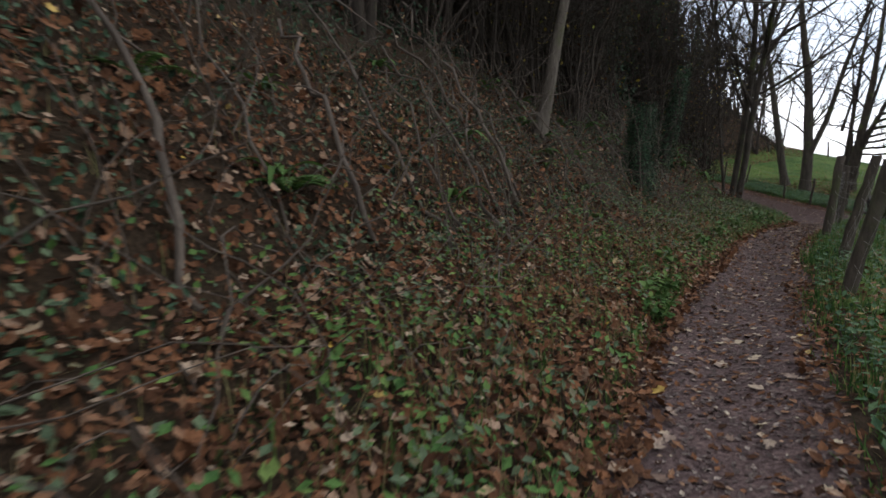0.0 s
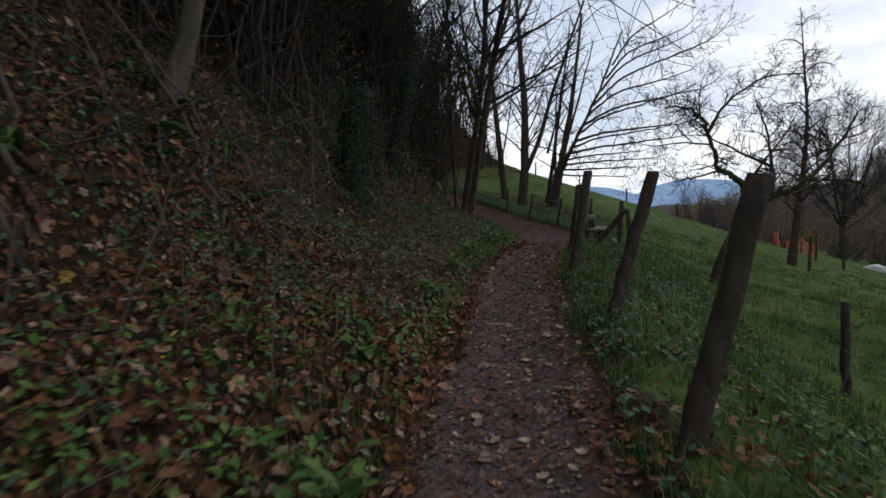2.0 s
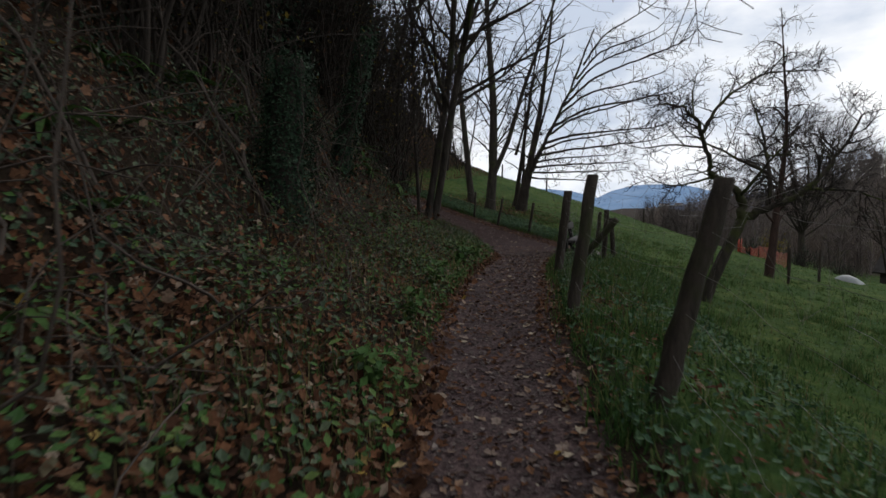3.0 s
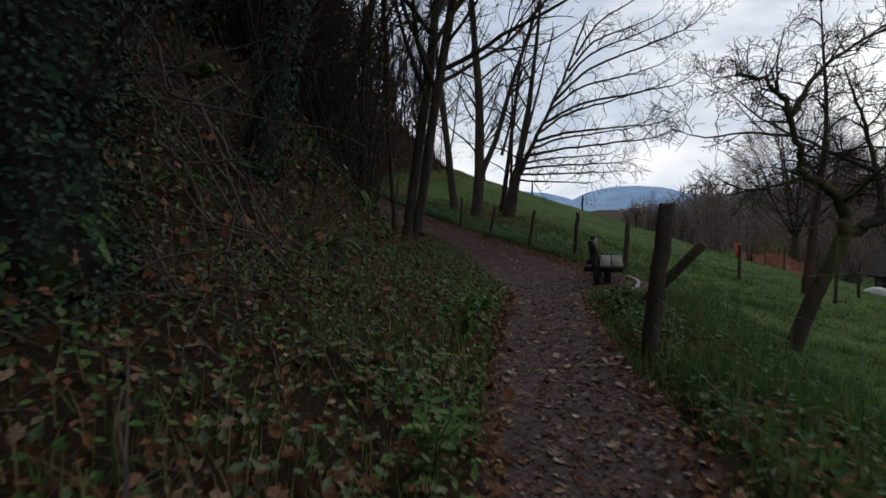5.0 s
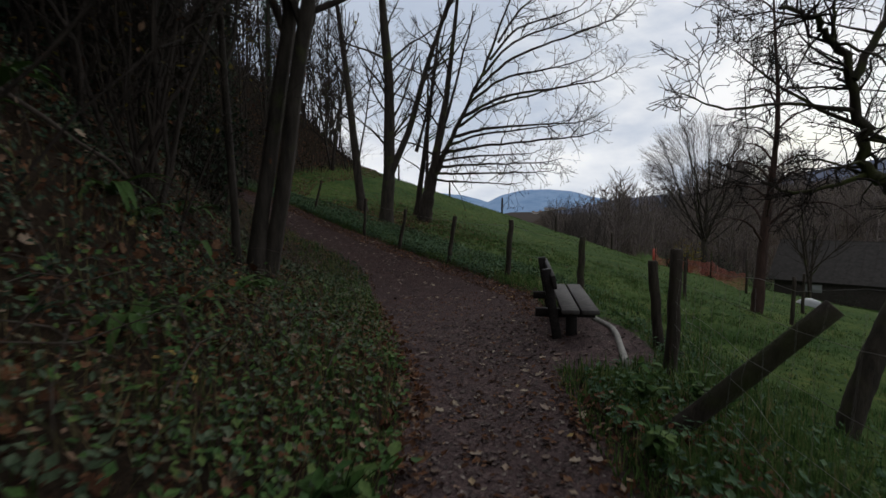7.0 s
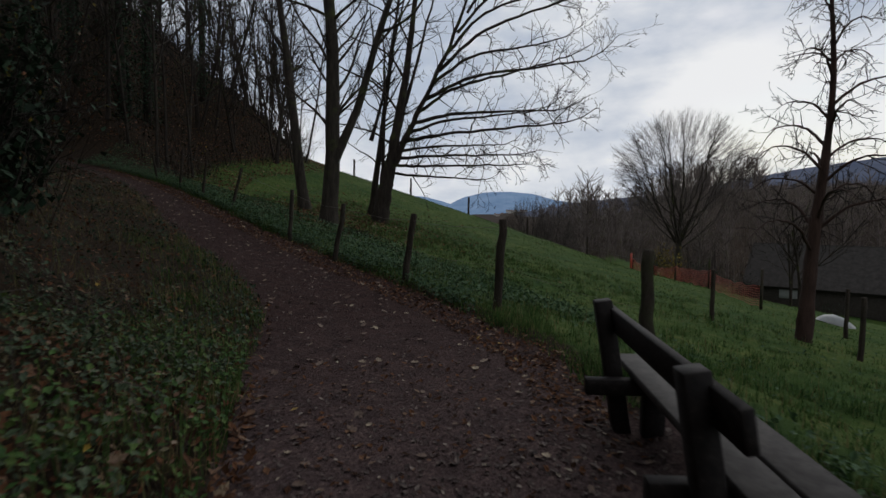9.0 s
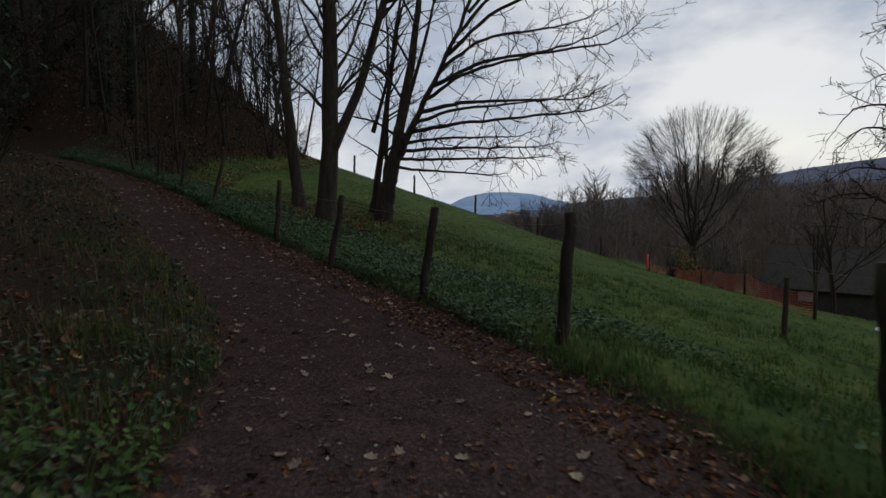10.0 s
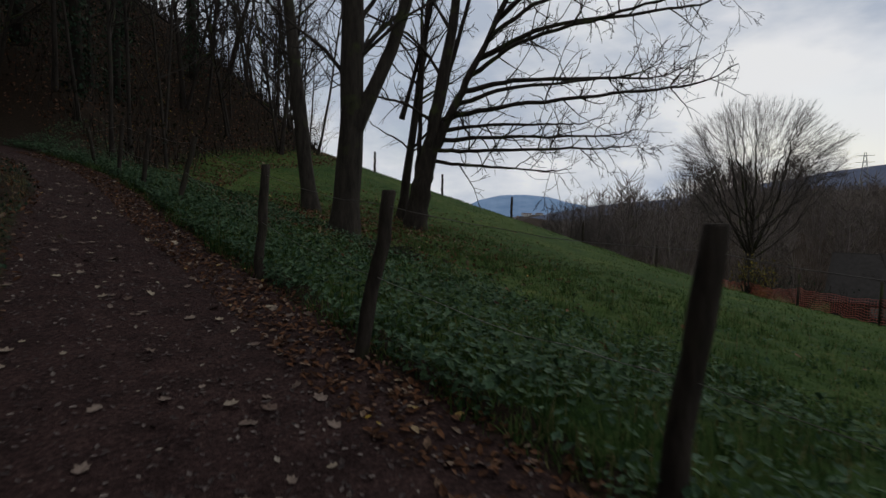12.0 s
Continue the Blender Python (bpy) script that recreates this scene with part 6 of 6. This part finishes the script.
def meadow_grass():
    rng = np.random.default_rng(310)
    x, y = band(rng, 52000, 4, 42, 0.1, 9.0, 1, 1.6)
    grass("grass", MAT_GRASS, "short green meadow grass", x, y, rng, (0.04, 0.11), (0.008, 0.017), 0.75)
    tx, ty = band(rng, 5200, 4, 46, 0.05, 11.0, 1, 1.4)
    k = rng.integers(0, len(tx), 100000)
    a, r = rng.uniform(0, 2 * np.pi, 100000), 0.13 * np.sqrt(rng.random(100000))
    grass("grass_tufts", MAT_TUFT, "tussocks of longer meadow grass", tx[k] + r * np.cos(a), ty[k] + r * np.sin(a), rng, (0.09, 0.25), (0.007, 0.014), 0.75)
    x, y = band(rng, 9000, 27, 48, -0.02, 0.5, 1, 1.0)
    grass("verge_grass", MAT_GRASS, "short grass along the path's edge by the fence", x, y, rng, (0.05, 0.14), (0.007, 0.013), 0.8)
    q, w = rng.uniform(6, 58, 88000), rng.uniform(-21, 8, 88000)
    x, y = 0.817 * q + 0.577 * w, 0.577 * q - 0.817 * w
    d = way_coords(x, y)
    k = (d[1] > d[3] + 2.0)
    grass("grass", MAT_GRASS, "green grass of the sloping meadow", x[k], y[k], rng, (0.05, 0.11), (0.014, 0.028), 1.0)
    x, y = band(rng, 6000, 5, 25, 0.1, 1.2, 1, 1.3, 0.5, 2.1)
    grass("tall_grass", MAT_GRASS, "longer grass tufts beneath the fence", x, y, rng, (0.10, 0.28), (0.006, 0.013), 0.8)
    x, y = band(rng, 8000, 18.5, 24, -0.05, 1.6, 1, 1.2, 0.35, 2.4)
    grass("tall_grass", MAT_GRASS, "lush grass tufts at the path's edge before the bench", x, y, rng, (0.12, 0.32), (0.007, 0.014), 0.8)
    x, y = band(rng, 18000, 5, 36, 0.0, 1.2, -1, 1.3, 0.55, 2.1)
    grass("verge_grass", MAT_GRASS, "ragged grass at the foot of the bank", x, y, rng, (0.10, 0.26), (0.006, 0.013), 0.6)
    x, y = band(rng, 24000, 5, 42, 0.1, 3.6, -1, 1.2, 0.5, 1.7)
    grass("dry_grass", MAT_STRAW, "dry brown grass on the bank", x, y, rng, (0.12, 0.36), (0.004, 0.010), 0.8)
    x, y = band(rng, 26000, 4, 46, 0.6, 12.0, 1, 1.2, 0.62, 1.5)
    cover("meadow_herbs", MAT_NETTLE, "broad-leaved weeds and clover in the meadow grass", "ground cover", x, y, rng, (0.03, 0.085), tilt=0.5, lift=(0.03, 0.13))
    x, y = band(rng, 9000, 8, 44, 0.1, 11.0, 1, 1.3, 0.7, 1.7)
    grass("dry_grass", MAT_STRAW, "dead grass stems in the meadow", x, y, rng, (0.15, 0.4), (0.004, 0.009), 0.5)


meadow_grass()


def thicket():
    """Bare shoots, brambles and hanging dead stems over the bank."""
    rng = np.random.default_rng(320)
    shoots, grey, brambles = Bag(), Bag(), Bag()
    tips = []
    x, y = band(rng, 1900, 4, 56, 2.0, 13, -1, 1.1)
    q = rng.uniform(30, 80, 1000)
    w = wood_edge(q) - 0.5 - 14 * rng.random(1000)
    x, y = np.append(x, 0.817 * q + 0.577 * w), np.append(y, 0.577 * q - 0.817 * w)
    far = way_coords(x, y)
    ok = (np.abs(far[1]) > far[3] + 1.8) & ~((far[0] < 17) & (np.abs(far[1]) < far[3] + 3.3))
    x, y = x[ok], y[ok]
    z = height(x, y)
    for a, b, c in zip(x, y, z):
        ln = rng.uniform(1.4, 4.6)
        d = np.array([rng.normal(0.18, 0.3), rng.normal(-0.1, 0.3), 1.0])
        p = [np.array([a, b, c - 0.05])]
        for _ in range(5):
            d = unit(d + rng.normal(0, 0.16, 3))
            p.append(p[-1] + d * ln / 5)
        r = rng.uniform(0.006, 0.018)
        tube(shoots, p, np.linspace(r, 0.003, 6), 3)
        for _ in range(4):
            k = int(rng.integers(1, 5))
            e = unit(d + rng.normal(0, 0.8, 3)) * rng.uniform(0.3, 1.0)
            m = p[k] + e * 0.5 + rng.normal(0, 0.05, 3)
            tube(shoots, [p[k], m, p[k] + e], [0.005, 0.004, 0.002], 3)
            tips += [m, p[k] + e]
        tips += p[2:]
    x, y = band(rng, 460, 5, 20, 1.0, 4.6, -1, 1.0)
    z = height(x, y)
    nr = normal_at(x, y, 0.4)
    for a, b, c, m in zip(x, y, z, nr):
        ln = rng.uniform(0.6, 2.6)
        side = unit(np.cross(m, rng.standard_normal(3)))
        d = unit(side + np.array([0.1, -0.05, 0.55]) + 0.3 * m)
        p = [np.array([a, b, c])]
        for _ in range(8):
            d = unit(d + rng.normal(0, 0.30, 3) + 0.03 * m)
            p.append(p[-1] + d * ln / 8)
        p = np.array(p)
        p[:, 2] = np.maximum(p[:, 2], height(p[:, 0], p[:, 1]) + 0.01)
        here = way_coords(p[:, 0], p[:, 1])
        if np.any(here[1] > -here[3] - 0.15):
            continue
        tube(grey, p, np.linspace(rng.uniform(0.003, 0.010), 0.002, 9), 4)
    x, y = band(rng, 480, 5, 30, 0.3, 4.0, -1, 1.0)
    z = height(x, y)
    for a, b, c in zip(x, y, z):
        h, ln, az = rng.uniform(0.12, 0.5), rng.uniform(0.5, 1.5), rng.uniform(0, 2 * np.pi)
        t = np.linspace(0, 1, 8)
        px, py = a + ln * t * math.cos(az), b + ln * t * math.sin(az)
        here = way_coords(px, py)
        if np.any(here[1] > -here[3] - 0.1):
            continue
        p = np.stack([px, py, height(px, py) + h * 4 * t * (1 - t) + 0.01], -1) + rng.normal(0, 0.012, (8, 3))
        tube(brambles, p, np.linspace(0.005, 0.002, 8), 3)
    shoots.thing("thicket", MAT_SHOOT, "tangle of bare hazel shoots on the wooded bank", "thicket", kind="stuff")
    grey.thing("dry_stems", MAT_STEM, "pale dry stems and vines hanging over the bank", "dry stems", kind="stuff")
    brambles.thing("brambles", MAT_STEM, "thin arching bramble stems", "brambles", kind="stuff")
    tips = np.array(tips)
    n = 9000
    pos = tips[rng.integers(0, len(tips), n)] + rng.normal(0, 0.10, (n, 3))
    leaf = Bag()
    scatter(leaf, CUP_V, CUP_T, pos, turns(rng, n, 0.9), rng.uniform(0.04, 0.085, n))
    leaf.thing("hanging_leaves", MAT_LITTER, "withered brown leaves caught in the thicket", "dead leaves", kind="stuff", smooth=False)
    n = 4500
    pos = tips[rng.integers(0, len(tips), n)] + rng.normal(0, 0.12, (n, 3))
    leaf = Bag()
    scatter(leaf, CUP_V, CUP_T, pos, turns(rng, n, 0.9), rng.uniform(0.04, 0.085, n))
    leaf.thing("yellow_leaves", MAT_YELLOW, "last yellow leaves on the bare shoots", "autumn leaves", kind="stuff", smooth=False)

    # low evergreen undergrowth on the shaded hillside
    x, y = band(rng, 26000, 24, 60, 2.6, 20, -1, 1.3, 0.4, 0.8)
    q = rng.uniform(28, 84, 14000)
    w = wood_edge(q) - 0.5 - 16 * rng.random(14000)
    x, y = np.append(x, 0.817 * q + 0.577 * w), np.append(y, 0.577 * q - 0.817 * w)
    far = way_coords(x, y)
    ok = np.abs(far[1]) > far[3] + 2.0
    x, y = x[ok], y[ok]
    low = Bag()
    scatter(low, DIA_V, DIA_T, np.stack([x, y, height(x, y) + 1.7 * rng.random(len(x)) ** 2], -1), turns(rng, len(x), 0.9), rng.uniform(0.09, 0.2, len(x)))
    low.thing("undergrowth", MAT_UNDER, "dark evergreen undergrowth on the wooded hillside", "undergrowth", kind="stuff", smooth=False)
    n = 9000
    q = rng.uniform(30, 72, n)
    w = wood_edge(q) - 1.0 - 16 * rng.random(n) ** 1.2
    x, y = 0.817 * q + 0.577 * w, 0.577 * q - 0.817 * w
    far = way_coords(x, y)
    ok = np.abs(far[1]) > far[3] + 2.0
    x, y = x[ok], y[ok]
    n = len(x)
    brush = Bag()
    size = np.stack([rng.uniform(0.02, 0.05, n), rng.uniform(0.2, 0.8, n), rng.uniform(0.25, 0.9, n)], -1)
    scatter(brush, BLADE_V, BLADE_T, np.stack([x, y, height(x, y) - 0.05], -1), turns(rng, n, 0.3), size)
    brush.thing("brushwood", MAT_SHOOT, "thin dark saplings on the wooded hillside", "brushwood", kind="stuff", smooth=False)
    n = 15000
    q = rng.uniform(30, 60, n)
    w = wood_edge(q) + 1.0 - 13 * rng.random(n) ** 1.2
    x, y = 0.817 * q + 0.577 * w, 0.577 * q - 0.817 * w
    d = way_coords(x, y)
    ok = d[1] > d[3] + 1.5
    cover("leaf_litter", MAT_LITTER, "drifts of brown leaves on the wooded slope above the meadow", "leaf litter", x[ok], y[ok], rng, (0.07, 0.15), (CUP_V, CUP_T), 0.5, (0.01, 0.10))
    n = 7000
    q, w = rng.normal(36, 5, n), rng.normal(-12.5, 2.6, n)
    x, y = 0.817 * q + 0.577 * w, 0.577 * q - 0.817 * w
    d = way_coords(x, y)
    ok = d[1] > d[3] + 1.2
    cover("leaf_litter", MAT_LITTER, "brown leaves fallen in the grass under the field trees", "leaf litter", x[ok], y[ok], rng, (0.06, 0.12), (CUP_V, CUP_T), 0.5, (0.03, 0.10))
    # ivy climbing the trunks at the edge of the wood
    x, y = band(rng, 75, 8, 54, 3.2, 11, -1, 1.2)
    z = height(x, y)
    k = rng.integers(0, len(x), 26000)
    u = rng.random(26000) ** 0.8
    tall = rng.uniform(1.5, 5.5, len(x))[k]
    a = rng.uniform(0, 2 * np.pi, 26000)
    r = 0.12 + 0.22 * np.abs(rng.standard_normal(26000)) * (1.1 - 0.6 * u)
    pos = np.stack([x[k] + r * np.cos(a), y[k] + r * np.sin(a), z[k] + u * tall], -1)
    ivy = Bag()
    scatter(ivy, DIA_V, DIA_T, pos, turns(rng, 26000, 1.1), rng.uniform(0.05, 0.10, 26000))
    ivy.thing("climbing_ivy", MAT_IVY, "dark ivy climbing the trunks of the wood", "ivy", kind="stuff", smooth=False)


thicket()
